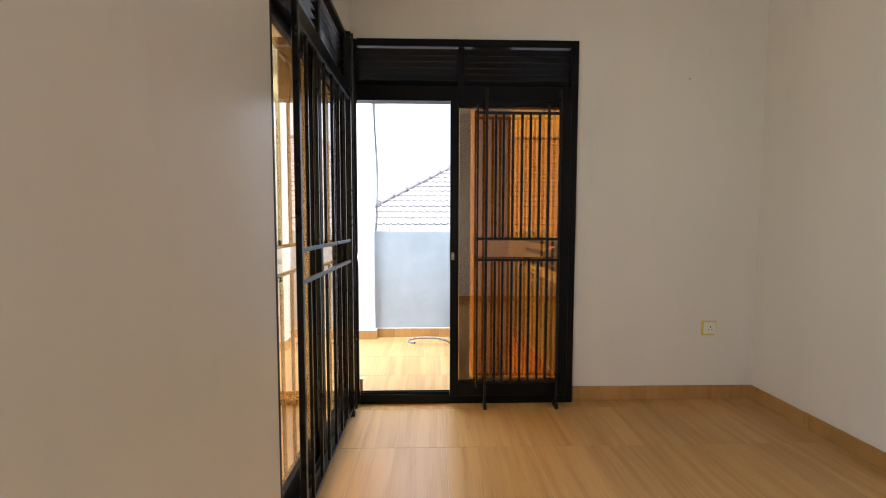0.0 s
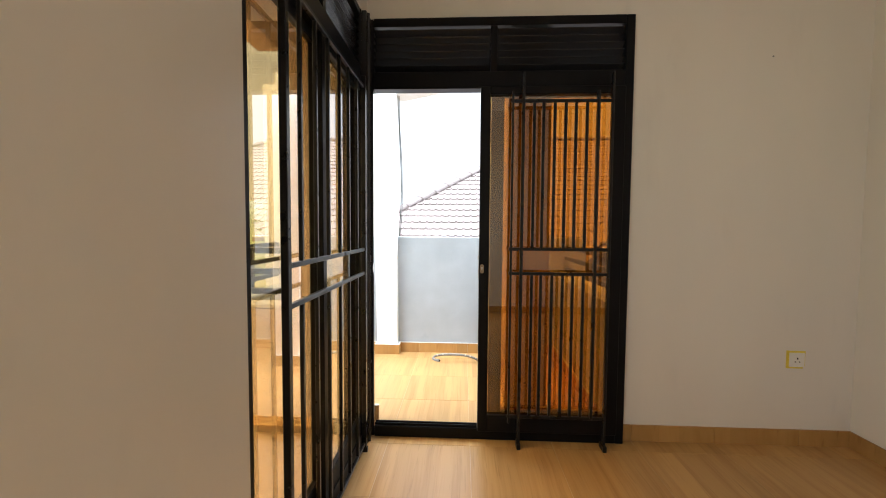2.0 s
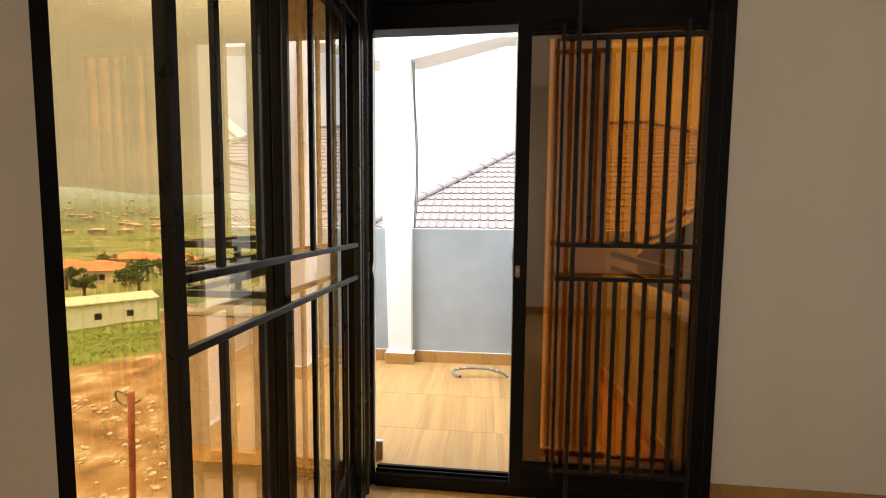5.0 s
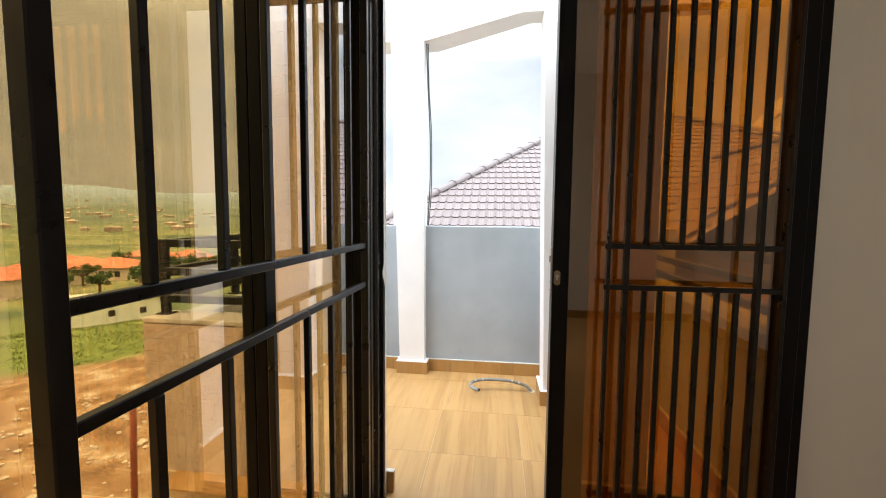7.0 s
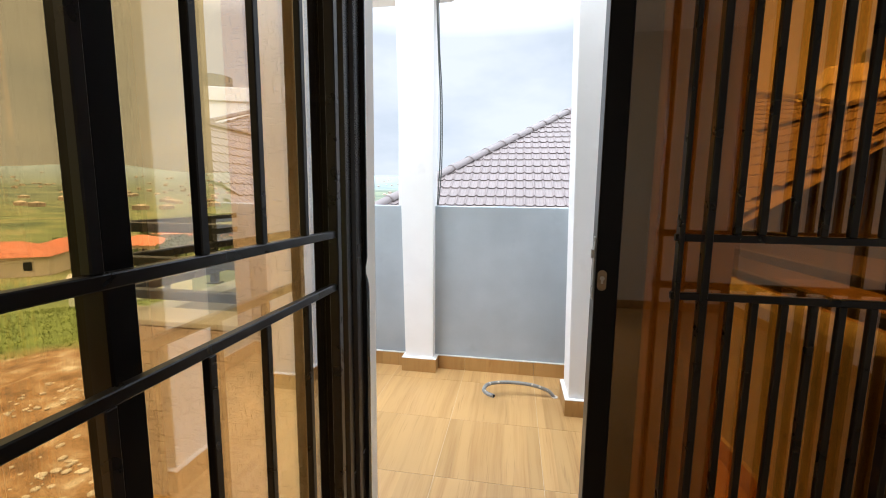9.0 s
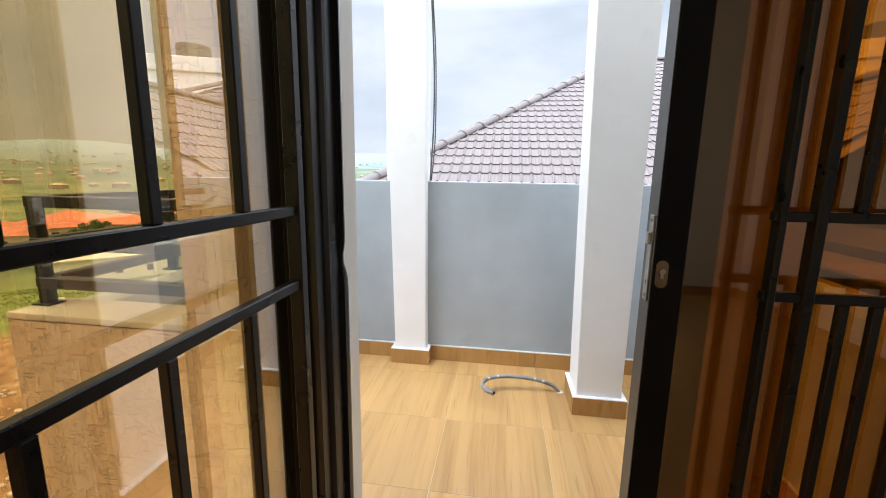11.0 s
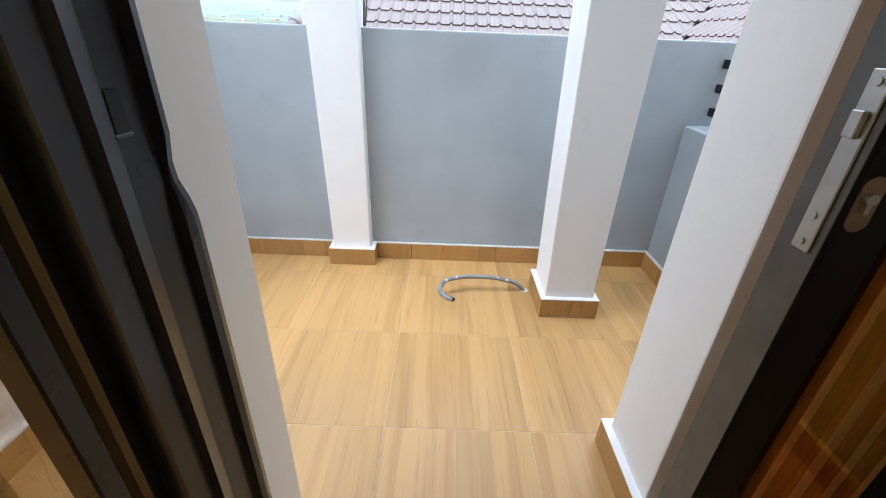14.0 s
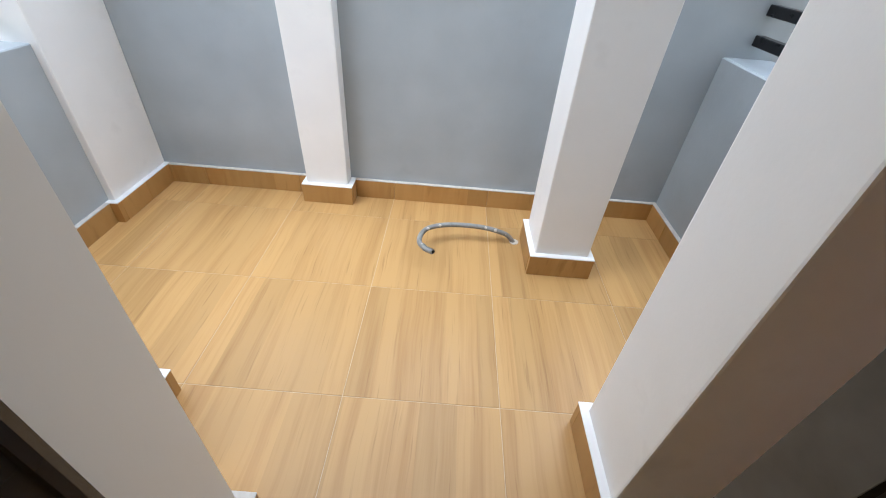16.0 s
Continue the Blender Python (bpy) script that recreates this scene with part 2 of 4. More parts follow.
M_WALL = mat("interior_paint", (0.74, 0.70, 0.63), 0.33, stain=0.05, vary=0.035, scale=3, bump=0.12, bscale=24, rvary=0.09, stretch=(1, 1, 0.3))
M_WHITE = mat("balcony_white_paint", (0.80, 0.80, 0.79), 0.55, stain=0.10, vary=0.04, scale=5, bump=0.08, bscale=70)
M_GREY = mat("grey_blue_paint", (0.36, 0.40, 0.425), 0.55, stain=0.08, vary=0.13, scale=4, bump=0.1, bscale=60, rvary=0.08)
M_CEIL = mat("ceiling_paint", (0.78, 0.77, 0.74), 0.7, vary=0.02, bump=0.05)
M_TILE = wood_tile("wood_look_tile", (0.485, 0.292, 0.110), (0.395, 0.218, 0.074), 0.34, grain=(19, 0.85, 19))
M_SKIRT = wood_tile("wood_look_skirting", (0.43, 0.245, 0.082), (0.36, 0.19, 0.058), 0.38, grain=(5, 5, 0.8))
M_GROUT = mat("tile_grout", (0.53, 0.40, 0.25), 0.85, vary=0.1, scale=40)
M_BLACK = mat("black_gloss_paint", (0.008, 0.008, 0.009), 0.30, spec=0.3, vary=0.25, scale=20, bump=0.12, bscale=45, rvary=0.1, dist=0.002)
M_FRAME = mat("black_powder_coat", (0.006, 0.006, 0.007), 0.35, spec=0.12, vary=0.2, scale=10, rvary=0.08)
M_JAMB = mat("satin_black_frame", (0.018, 0.018, 0.020), 0.26, vary=0.08, scale=14, rvary=0.03, spec=0.5)
M_GLASS = glass_mat("amber_tinted_glass", (0.86, 0.645, 0.32), 0.16)
# grey base puts the balcony's light into the leaf's black aluminium edge
M_LIT_EDGE = mat("lit_aluminium_edge", (0.085, 0.084, 0.082), 0.4, vary=0.25, scale=30, spec=0.4)
M_GLASS_SIDE = glass_mat("bronze_tinted_glass", (1.0, 0.83, 0.54), 0.34)
M_STEEL = mat("brushed_steel", (0.42, 0.41, 0.39), 0.42, 1.0, vary=0.15, scale=40, bump=0.1, bscale=200)
M_BRASS = mat("aged_brass", (0.24, 0.18, 0.12), 0.38, 1.0, vary=0.2, scale=60)
M_PLASTER = rough_plaster("rough_plaster", (0.60, 0.47, 0.37))
M_REVEAL = rough_plaster("cream_rough_plaster", (0.78, 0.68, 0.51), 0.004)
M_CAPSTONE = mat("cement_cap", (0.52, 0.48, 0.42), 0.85, vary=0.15, scale=12, bump=0.3, bscale=80)
M_SOCKET = mat("white_plastic", (0.78, 0.76, 0.70), 0.35, vary=0.02)
M_TAPE = mat("yellow_tape", (0.72, 0.58, 0.06), 0.5, vary=0.12, scale=50)
M_DARKHOLE = mat("dark_slot", (0.01, 0.01, 0.01), 0.8)
M_CONDUIT = mat("grey_conduit", (0.22, 0.22, 0.21), 0.45, vary=0.3, scale=60, bump=0.2, bscale=200)
M_CEMENT = mat("dried_cement", (0.55, 0.52, 0.47), 0.95, vary=0.15, scale=60)
M_CABLE = mat("cable_jacket", (0.10, 0.11, 0.10), 0.5, vary=0.2)
M_ROOF = mat("roof_tile_metal", (0.150, 0.120, 0.110), 0.6, vary=0.13, scale=7, bump=0.25, bscale=240, per_piece=0.05, rvary=0.1)
M_RIDGE = mat("ridge_cap_metal", (0.145, 0.118, 0.11), 0.6, vary=0.14, scale=9, bump=0.25, bscale=200, per_piece=0.06)
M_HOUSE = mat("house_wall_cream", (0.62, 0.58, 0.50), 0.8, vary=0.08)
M_RUST = mat("rusty_red_pipe", (0.26, 0.07, 0.03), 0.65, vary=0.3, scale=40)
M_REDROOF = mat("red_roof", (0.46, 0.135, 0.06), 0.7, vary=0.15, scale=3, per_piece=0.3)
M_FARWALL = mat("far_house_wall", (0.62, 0.52, 0.42), 0.8, vary=0.1, scale=2, per_piece=0.15)
M_LEAF = mat("foliage", (0.07, 0.115, 0.025), 0.8, vary=0.35, scale=3)
M_BARK = mat("bark", (0.12, 0.08, 0.05), 0.9, vary=0.3)
M_STONE = mat("pale_rubble", (0.55, 0.47, 0.38), 0.9, vary=0.2, scale=5, per_piece=0.2)


# ---------------------------------------------------------------- mesh helpers
def box_bm(x0, x1, y0, y1, z0, z1, bevel=0.0, seg=1):
    bm = bmesh.new()
    bmesh.ops.create_cube(bm, size=1)
    bmesh.ops.scale(bm, vec=(x1 - x0, y1 - y0, z1 - z0), verts=bm.verts)
    bmesh.ops.translate(bm, vec=((x0 + x1) / 2, (y0 + y1) / 2, (z0 + z1) / 2), verts=bm.verts)
    if bevel:
        bmesh.ops.bevel(bm, geom=bm.edges[:], offset=bevel, segments=seg, affect="EDGES", profile=0.6)
    return bm


def join(*bms):
    out = bmesh.new()
    for b in bms:
        tmp = bpy.data.meshes.new("tmp")
        b.to_mesh(tmp)
        b.free()
        out.from_mesh(tmp)
        bpy.data.meshes.remove(tmp)
    return out


def boxes(*specs, bevel=0.0):
    return join(*[box_bm(*s, bevel=bevel) for s in specs])


def mesh_of(name, bm, material, smooth=False):
    me = bpy.data.meshes.new(name)
    bm.to_mesh(me)
    bm.free()
    me.materials.append(material)
    if smooth:
        for f in me.polygons:
            f.use_smooth = True
    return me


def part(name, bm, material, parent=None, label="", smooth=False):
    ob = new(name, mesh_of(name, bm, material, smooth))
    ob.parent = parent
    if label:
        ob["label"] = label
    return ob


def structure(name, bm, material, label, category):
    return tagged(part(name, bm, material), label, category, kind="structure")


def thing(name, label, category, at=(0, 0, 0), group="", kind=""):
    ob = new(name)
    ob.empty_display_size = 0.1
    ob.location = at
    return tagged(ob, label, category, group, kind)


def tube_bm(points, radius, sides=10, steps=6):
    """A round tube along a smooth line through the points."""
    pts = [Vector(p) for p in points]
    line = []
    for i in range(len(pts) - 1):
        a, b, c, d = pts[max(i - 1, 0)], pts[i], pts[i + 1], pts[min(i + 2, len(pts) - 1)]
        for k in range(steps):
            u = k / steps
            line.append(0.5 * (2 * b + (c - a) * u + (2 * a - 5 * b + 4 * c - d) * u * u + (3 * b - a - 3 * c + d) * u ** 3))
    line.append(pts[-1])
    bm = bmesh.new()
    rings = []
    for i, p in enumerate(line):
        way = (line[min(i + 1, len(line) - 1)] - line[max(i - 1, 0)]).normalized()
        q = way.to_track_quat("Z", "Y")
        rings.append([bm.verts.new(p + q @ Vector((radius * math.cos(k * math.tau / sides), radius * math.sin(k * math.tau / sides), 0))) for k in range(sides)])
    for a, b in zip(rings, rings[1:]):
        for k in range(sides):
            bm.faces.new((a[k], a[(k + 1) % sides], b[(k + 1) % sides], b[k]))
    bm.faces.new(rings[0][::-1])
    bm.faces.new(rings[-1])
    return bm


def cyl_bm(center, radius, depth, axis="Z", sides=20):
    bm = bmesh.new()
    bmesh.ops.create_cone(bm, cap_ends=True, segments=sides, radius1=radius, radius2=radius, depth=depth)
    if axis == "Y":
        bmesh.ops.rotate(bm, matrix=Matrix.Rotation(radians(90), 3, "X"), verts=bm.verts)
    if axis == "X":
        bmesh.ops.rotate(bm, matrix=Matrix.Rotation(radians(90), 3, "Y"), verts=bm.verts)
    bmesh.ops.translate(bm, vec=center, verts=bm.verts)
    return bm


def prism_bm(plan, z0, z1):
    bm = bmesh.new()
    lo = [bm.verts.new((x, y, z0)) for x, y in plan]
    hi = [bm.verts.new((x, y, z1)) for x, y in plan]
    bm.faces.new(lo[::-1])
    bm.faces.new(hi)
    for i in range(len(plan)):
        j = (i + 1) % len(plan)
        bm.faces.new((lo[i], lo[j], hi[j], hi[i]))
    bmesh.ops.recalc_face_normals(bm, faces=bm.faces)
    return bm


# ---------------------------------------------------------------- plan
XW, XE, YS, YN, CEIL = -0.64, 2.315, -1.18, 2.755, 3.08     # the room's inner faces
YO = 2.915                                            # outer face of the door wall
TOP = 2.56                                            # top of the glazing
WY0, WY1 = 1.305, 2.755                                 # the side glazing in the west wall
DX1 = 0.945                                           # east end of the door's frame
HEAD = 2.145                                          # underside of the transom

# ---------------------------------------------------------------- room shell
wall_north = structure("wall_north", boxes((DX1, XE + 0.2, YN, YO, 0, 3.2), (XW - 0.2, DX1, YN, YO, TOP, 3.2), (-0.792, XW, YN, YO, 0, TOP)), M_WALL,
                       "cream painted plaster wall around the black sliding door", "wall")
wall_west = structure("wall_west", boxes((XW - 0.2, XW, 0.3, WY0, 0, 3.2), (XW - 0.2, XW, WY0, YN, TOP, 3.2), (XW - 0.2, XW, -0.9, 0.3, 0, 0.6), (XW - 0.2, XW, -0.9, 0.3, 2.3, 3.2),
                                       (XW - 0.2, XW, YS - 0.2, -0.9, 0, 3.2)), M_WALL, "smooth cream painted wall beside the barred glazing", "wall")
window_reveal = structure("window_reveal", box_bm(-0.792, -0.731, 2.52, YN, 0, TOP), M_REVEAL, "rough ochre plastered return outside the side window", "wall")
wall_east = structure("wall_east", box_bm(XE, XE + 0.2, YS - 0.2, YN, 0, 3.2), M_WALL, "cream painted plaster wall", "wall")
wall_south = structure("wall_south", box_bm(XW, XE, YS - 0.2, YS, 0, 3.2), M_WALL, "cream painted plaster wall behind the walker", "wall")
ceiling = structure("ceiling", box_bm(XW, XE, YS, YN, CEIL, 3.2), M_CEIL, "plain white painted ceiling", "ceiling")
floor = structure("floor", box_bm(XW - 0.06, XE, YS, YO, -0.16, -0.0012), M_GROUT, "wood-look porcelain tile floor of the room", "floor")
balcony_floor = structure("balcony_floor", box_bm(-1.80, 1.10, YO, 4.52, -0.16, -0.0012), M_GROUT, "wood-look porcelain tile floor of the balcony", "floor")


def tile_floor(parent, xs, ys, gap=0.0023):
    """Square tiles clipped to the floor's edges, one object each."""
    shared = {}
    for x0, x1 in zip(xs, xs[1:]):
        for y0, y1 in zip(ys, ys[1:]):
            w, d = round(x1 - x0 - gap, 4), round(y1 - y0 - gap, 4)
            if (w, d) not in shared:
                bm = box_bm(-w / 2, w / 2, -d / 2, d / 2, -0.01, 0.0)
                top = [e for e in bm.edges if all(v.co.z > -0.001 for v in e.verts)]
                bmesh.ops.bevel(bm, geom=top, offset=0.0006, segments=1, affect="EDGES")
                shared[w, d] = mesh_of("tile", bm, M_TILE)
            ob = new("tile", shared[w, d])
            ob.location = ((x0 + x1) / 2, (y0 + y1) / 2, 0)
            ob.parent = parent


def cuts(a, b, origin, step):
    k = math.ceil((a - origin) / step + 0.02)
    out = [a]
    while origin + k * step < b - 0.02:
        out.append(origin + k * step)
        k += 1
    return out + [b]


def skirting(parent, x0, x1, y0, y1, h=0.10, cap=True, fillet=M_WHITE):
    """A run of tile skirting cut in half-metre pieces with a thin cement fillet on top."""
    along_x = (x1 - x0) > (y1 - y0)
    ends = cuts(x0, x1, 0.01, 0.5) if along_x else cuts(y0, y1, 0.27, 0.5)
    for a, b in zip(ends, ends[1:]):
        bm = box_bm(a + 0.001, b - 0.001, y0, y1, 0, h, bevel=0.0012) if along_x else box_bm(x0, x1, a + 0.001, b - 0.001, 0, h, bevel=0.0012)
        part("skirting_tile", bm, M_SKIRT, parent)
    if cap:
        part("fillet", box_bm(x0, x1, y0, y1, h, h + 0.004), fillet, parent)


def baseboard(name, runs, label, cap=False):
    ob = thing(name, label, "baseboard", kind="structure")
    for r in runs:
        skirting(ob, *r, cap=cap, fillet=M_CEMENT)
    return ob


baseboard("baseboard", [(DX1 + 0.012, XE - 0.012, YN - 0.012, YN), (XE - 0.012, XE, YS, YN), (XW, XW + 0.012, YS, WY0 - 0.02), (XW, XE, YS, YS + 0.012)],
          "brown wood-look tile skirting along the room's walls")

# ---------------------------------------------------------------- glazing

def ring(x0, x1, z0, z1, y0, y1, w):
    """Four frame members in a plane of constant y, butted."""
    return [(x0, x0 + w, y0, y1, z0, z1), (x1 - w, x1, y0, y1, z0, z1), (x0 + w, x1 - w, y0, y1, z0, z0 + w), (x0 + w, x1 - w, y0, y1, z1 - w, z1)]


def swap(spec):
    """A box in the door wall's layout turned onto the west wall: its x runs along y."""
    a0, a1, y0, y1, z0, z1 = spec
    return (-y1, -y0, a0, a1, z0, z1)


def closing_jamb(parent):
    """The folded steel section that the sliding leaf closes against, its outer lip knocked out of true at the lock."""
    part("jamb", prism_bm([(-0.639, 2.605), (-0.613, 2.605), (-0.609, 2.634), (-0.598, 2.637), (-0.604, 2.661), (-0.615, 2.667), (-0.608, 2.712), (-0.639, 2.712)], 0, TOP), M_JAMB, parent)
    lip = prism_bm([(-0.639, 2.712), (-0.597, 2.712), (-0.594, 2.716), (-0.596, 2.727), (-0.639, 2.730)], 0, TOP)
    for z in (0.99, 1.01, 1.03, 1.05, 1.07, 1.085, 1.10):
        bmesh.ops.bisect_plane(lip, geom=lip.verts[:] + lip.edges[:] + lip.faces[:], plane_co=(0, 0, z), plane_no=(0, 0, 1))
    for v in lip.verts:
        if v.co.y > 2.713:
            v.co.y += 0.011 / (1 + math.exp((v.co.z - 1.035) / 0.010)) - 0.004
        if v.co.x > -0.60:
            v.co.x -= 0.007 * math.exp(-((v.co.z - 1.06) / 0.03) ** 2)
    part("jamb_lip", lip, M_JAMB, parent)
    part("jamb_flange", prism_bm([(-0.6475, 2.586), (-0.636, 2.586), (-0.646, 2.634), (-0.6475, 2.634)], 0, TOP), M_JAMB, parent)
    slot = box_bm(-0.616, -0.6035, 2.663, 2.680, 1.108, 1.145)
    part("keep_slot", slot, M_DARKHOLE, parent)
    part("keep_burr", box_bm(-0.611, -0.603, 2.660, 2.683, 1.104, 1.109, bevel=0.001), M_JAMB, parent)


def glazing(name, u0, u1, face, panels, turned, label, mid, sill=0.068, FR=0.05):
    """A black aluminium unit: outer frame, transom, louvre band above and sliding leaves below."""
    f = swap if turned else (lambda s: s)
    ob = thing(name, label, "sliding door" if not turned else "window", kind="structure")
    d0, d1 = face, face + 0.085
    members = [(u1 - FR, u1, d0, d1, 0, TOP), (u0 + FR, u1 - FR, d0, d1, 0, sill), (u0 + FR, u1 - FR, d0, d1, TOP - FR, TOP), (u0 + FR, u1 - FR, d0, d1, HEAD, HEAD + 0.10)]
    if turned:
        members.append((u0, u0 + FR, d0, d1, 0, TOP))
    for spec in members:
        part("frame", box_bm(*f(spec), bevel=0.003), M_FRAME, ob)
    if not turned:
        closing_jamb(ob)
    for k in (0.018, 0.046):
        part("track", box_bm(*f((u0 + FR, u1 - FR, d0 + k, d0 + k + 0.004, sill, sill + 0.014))), M_FRAME, ob)
    if not turned:
        part("frame", box_bm(u0, u0 + FR, d0 + 0.027, d1, HEAD, TOP), M_FRAME, ob)
    part("mullion", box_bm(*f((mid - 0.02, mid + 0.02, d0 + 0.01, d1 - 0.01, HEAD + 0.10, TOP - FR)), bevel=0.002), M_FRAME, ob)
    for a, b in ((u0 + FR, mid - 0.02), (mid + 0.02, u1 - FR)):
        for k in range(6):
            z = HEAD + 0.115 + k * 0.042
            bm = box_bm(a, b, -0.024, 0.024, -0.0025, 0.0025, bevel=0.001)
            bmesh.ops.rotate(bm, matrix=Matrix.Rotation(radians(-38), 3, "X"), verts=bm.verts)
            bmesh.ops.translate(bm, vec=(0, face + 0.04, z + 0.015), verts=bm.verts)
            if turned:
                for v in bm.verts:
                    v.co = Vector((-v.co.y, v.co.x, v.co.z))
                bmesh.ops.reverse_faces(bm, faces=bm.faces)
            part("louvre_slat", bm, M_JAMB, ob)
    for a, b, off, left, right, thick in panels:
        leaf = part("leaf", boxes(*[f(s) for s in ((a, a + left, d0 + off, d0 + off + thick, sill, HEAD), (b - right, b, d0 + off, d0 + off + thick, sill, HEAD),
                                                    (a + left, b - right, d0 + off, d0 + off + thick, sill, 0.17), (a + left, b - right, d0 + off, d0 + off + thick, HEAD - 0.045, HEAD))], bevel=0.003), M_FRAME, ob)
        part("pane", box_bm(*f((a + left - 0.004, b - right + 0.004, d0 + off + thick * 0.45, d0 + off + thick * 0.45 + 0.005, 0.166, HEAD - 0.041))), M_GLASS_SIDE if turned else M_GLASS, leaf, "amber-tinted glass")
    return ob


door_1 = glazing("door_1", XW, DX1, 2.70, [(0.055, 0.89, -0.034, 0.058, 0.066, 0.058), (0.12, 0.89, 0.028, 0.078, 0.05, 0.03)], False,
                 "black aluminium sliding door with amber glass, standing half open", 0.13)
window_1 = glazing("window_1", WY0, WY1 - 0.09, 0.642, [(WY0 + 0.028, 2.03, 0.044, 0.012, 0.06, 0.03), (1.955, WY1 - 0.118, 0.006, 0.044, 0.048, 0.03)], True,
                   "black aluminium sliding side window with amber glass", 2.005, FR=0.028)
part("corner_post", box_bm(XW - 0.089, XW - 0.002, WY1 - 0.088, YN - 0.002, 0, TOP, bevel=0.003), M_JAMB, window_1)

# strip on the leaf's lock side, its daylight painted as a lighter grey
part("lock_edge", box_bm(0.0535, 0.0548, 2.669, 2.721, 0.07, HEAD - 0.003), M_LIT_EDGE, door_1, "edge of the sliding leaf, coloured grey as lit from the balcony")

# lock of the sliding leaf
lock = thing("door_lock", "steel mortice lock set in the edge of the sliding door", "lock", (0.0534, 2.688, 1.08))
part("faceplate", box_bm(-0.003, 0.0, -0.011, 0.011, -0.068, 0.104, bevel=0.001), M_STEEL, lock, "scuffed steel faceplate")
part("latch", box_bm(-0.009, -0.003, -0.006, 0.007, 0.046, 0.070, bevel=0.001), M_STEEL, lock)
for dz in (-0.058, 0.094, -0.03):
    part("screw", cyl_bm((-0.0035, 0, dz), 0.004, 0.003, "X", 10), M_STEEL, lock)
esc = join(cyl_bm((0.018, -0.020, -0.016), 0.0115, 0.006, "Y", 24), cyl_bm((0.018, -0.020, 0.016), 0.0115, 0.006, "Y", 24), box_bm(0.0066, 0.0294, -0.0226, -0.017, -0.016, 0.016))
bmesh.ops.translate(esc, vec=(0, 0, -0.01), verts=esc.verts)
part("escutcheon", esc, M_BRASS, lock, "oval brass keyhole plate")
part("keyhole", join(cyl_bm((0.018, -0.0245, -0.004), 0.0058, 0.005, "Y", 16), box_bm(0.0155, 0.0205, -0.0265, -0.0225, -0.018, -0.006)), M_STEEL, lock)



# ---------------------------------------------------------------- burglar bars
def burglar_bars(name, us, u0, u1, face, turned, label, posts, z0, z1, rails=(0.98, 1.14)):
    f = swap if turned else (lambda s: s)
    ob = thing(name, label, "burglar bars")
    s = 0.016
    for z in (z0, *rails, z1):
        part("rail", box_bm(*f((u0, u1, face, face + s, z - 0.009, z + 0.009)), bevel=0.0018), M_BLACK, ob)
    for u in us:
        for a, b in ((z0 + 0.009, rails[0] - 0.009), (rails[1] + 0.009, z1 - 0.009)):
            part("bar", box_bm(*f((u - s / 2, u + s / 2, face + 0.0005, face + s - 0.0005, a, b)), bevel=0.0018), M_BLACK, ob)
    for u, a, b, w in posts:
        part("post", box_bm(*f((u - w / 2, u + w / 2, face - 0.006, face + s + 0.004, a, b)), bevel=0.002), M_BLACK, ob)
    return ob


bars_n = burglar_bars("burglar_bars", [0.36, 0.413, 0.477, 0.539, 0.597, 0.659], 0.225, 0.80, 2.615, False,
                      "black square-bar steel grille fixed over the sliding door's glass", [(0.237, 0.15, 2.10, 0.012), (0.297, 0.035, 2.205, 0.018), (0.721, 0.19, 2.10, 0.016), (0.80, 0.035, 2.205, 0.014)], 0.19, 2.045, (1.049, 1.193))
for x in (0.297, 0.80):
    part("foot", box_bm(x - 0.011, x + 0.011, 2.59, 2.668, 0.0, 0.035, bevel=0.002), M_BLACK, bars_n)
bars_w = burglar_bars("burglar_bars", [1.618, 1.768, 1.912, 2.072, 2.217, 2.372], 1.478, 2.53, 0.602, True,
                      "black square-bar steel grille fixed over the side window", [(1.489, 0.02, 2.4, 0.026), (2.522, 0.02, 2.16, 0.022)], 0.05, 2.1, (1.053, 1.188))
for y in (1.489, 2.522):
    part("foot", box_bm(-0.645, -0.59, y - 0.012, y + 0.012, 0.0, 0.03, bevel=0.002), M_BLACK, bars_w)

# ---------------------------------------------------------------- balcony
PAR = 1.215
parapet = structure("balcony_parapet", box_bm(-1.95, 1.22, 4.475, 4.63, -0.3, PAR, bevel=0.008, seg=2), M_GREY, "grey-blue painted solid balcony parapet", "parapet")
low_w = structure("balcony_wall_west", box_bm(-1.88, -1.735, 2.952, 4.475, -0.3, 0.752, bevel=0.004), M_GREY, "low grey balcony wall carrying a black railing", "wall")
low_s = structure("balcony_wall_south", box_bm(-1.735, -1.008, 2.952, 3.10, -0.3, 0.752), M_PLASTER, "low rough-plastered balcony wall below the railing", "wall")
clad = structure("balcony_wall_outside", box_bm(-1.885, -0.86, 2.93, 2.95, -3.2, 0.75), M_PLASTER,
                 "rough scratched ochre plaster on the balcony wall's outside", "wall")
cap_l = structure("balcony_coping", box_bm(-1.888, -1.207, 2.928, 3.11, 0.754, 0.778, bevel=0.006, seg=2), M_CAPSTONE, "cement coping on the low balcony wall", "coping")
low_e = structure("balcony_wall_east", box_bm(0.905, 1.12, YO, 4.473, -0.3, 0.83, bevel=0.006), M_GREY, "low grey balcony wall with the railing's brackets", "wall")


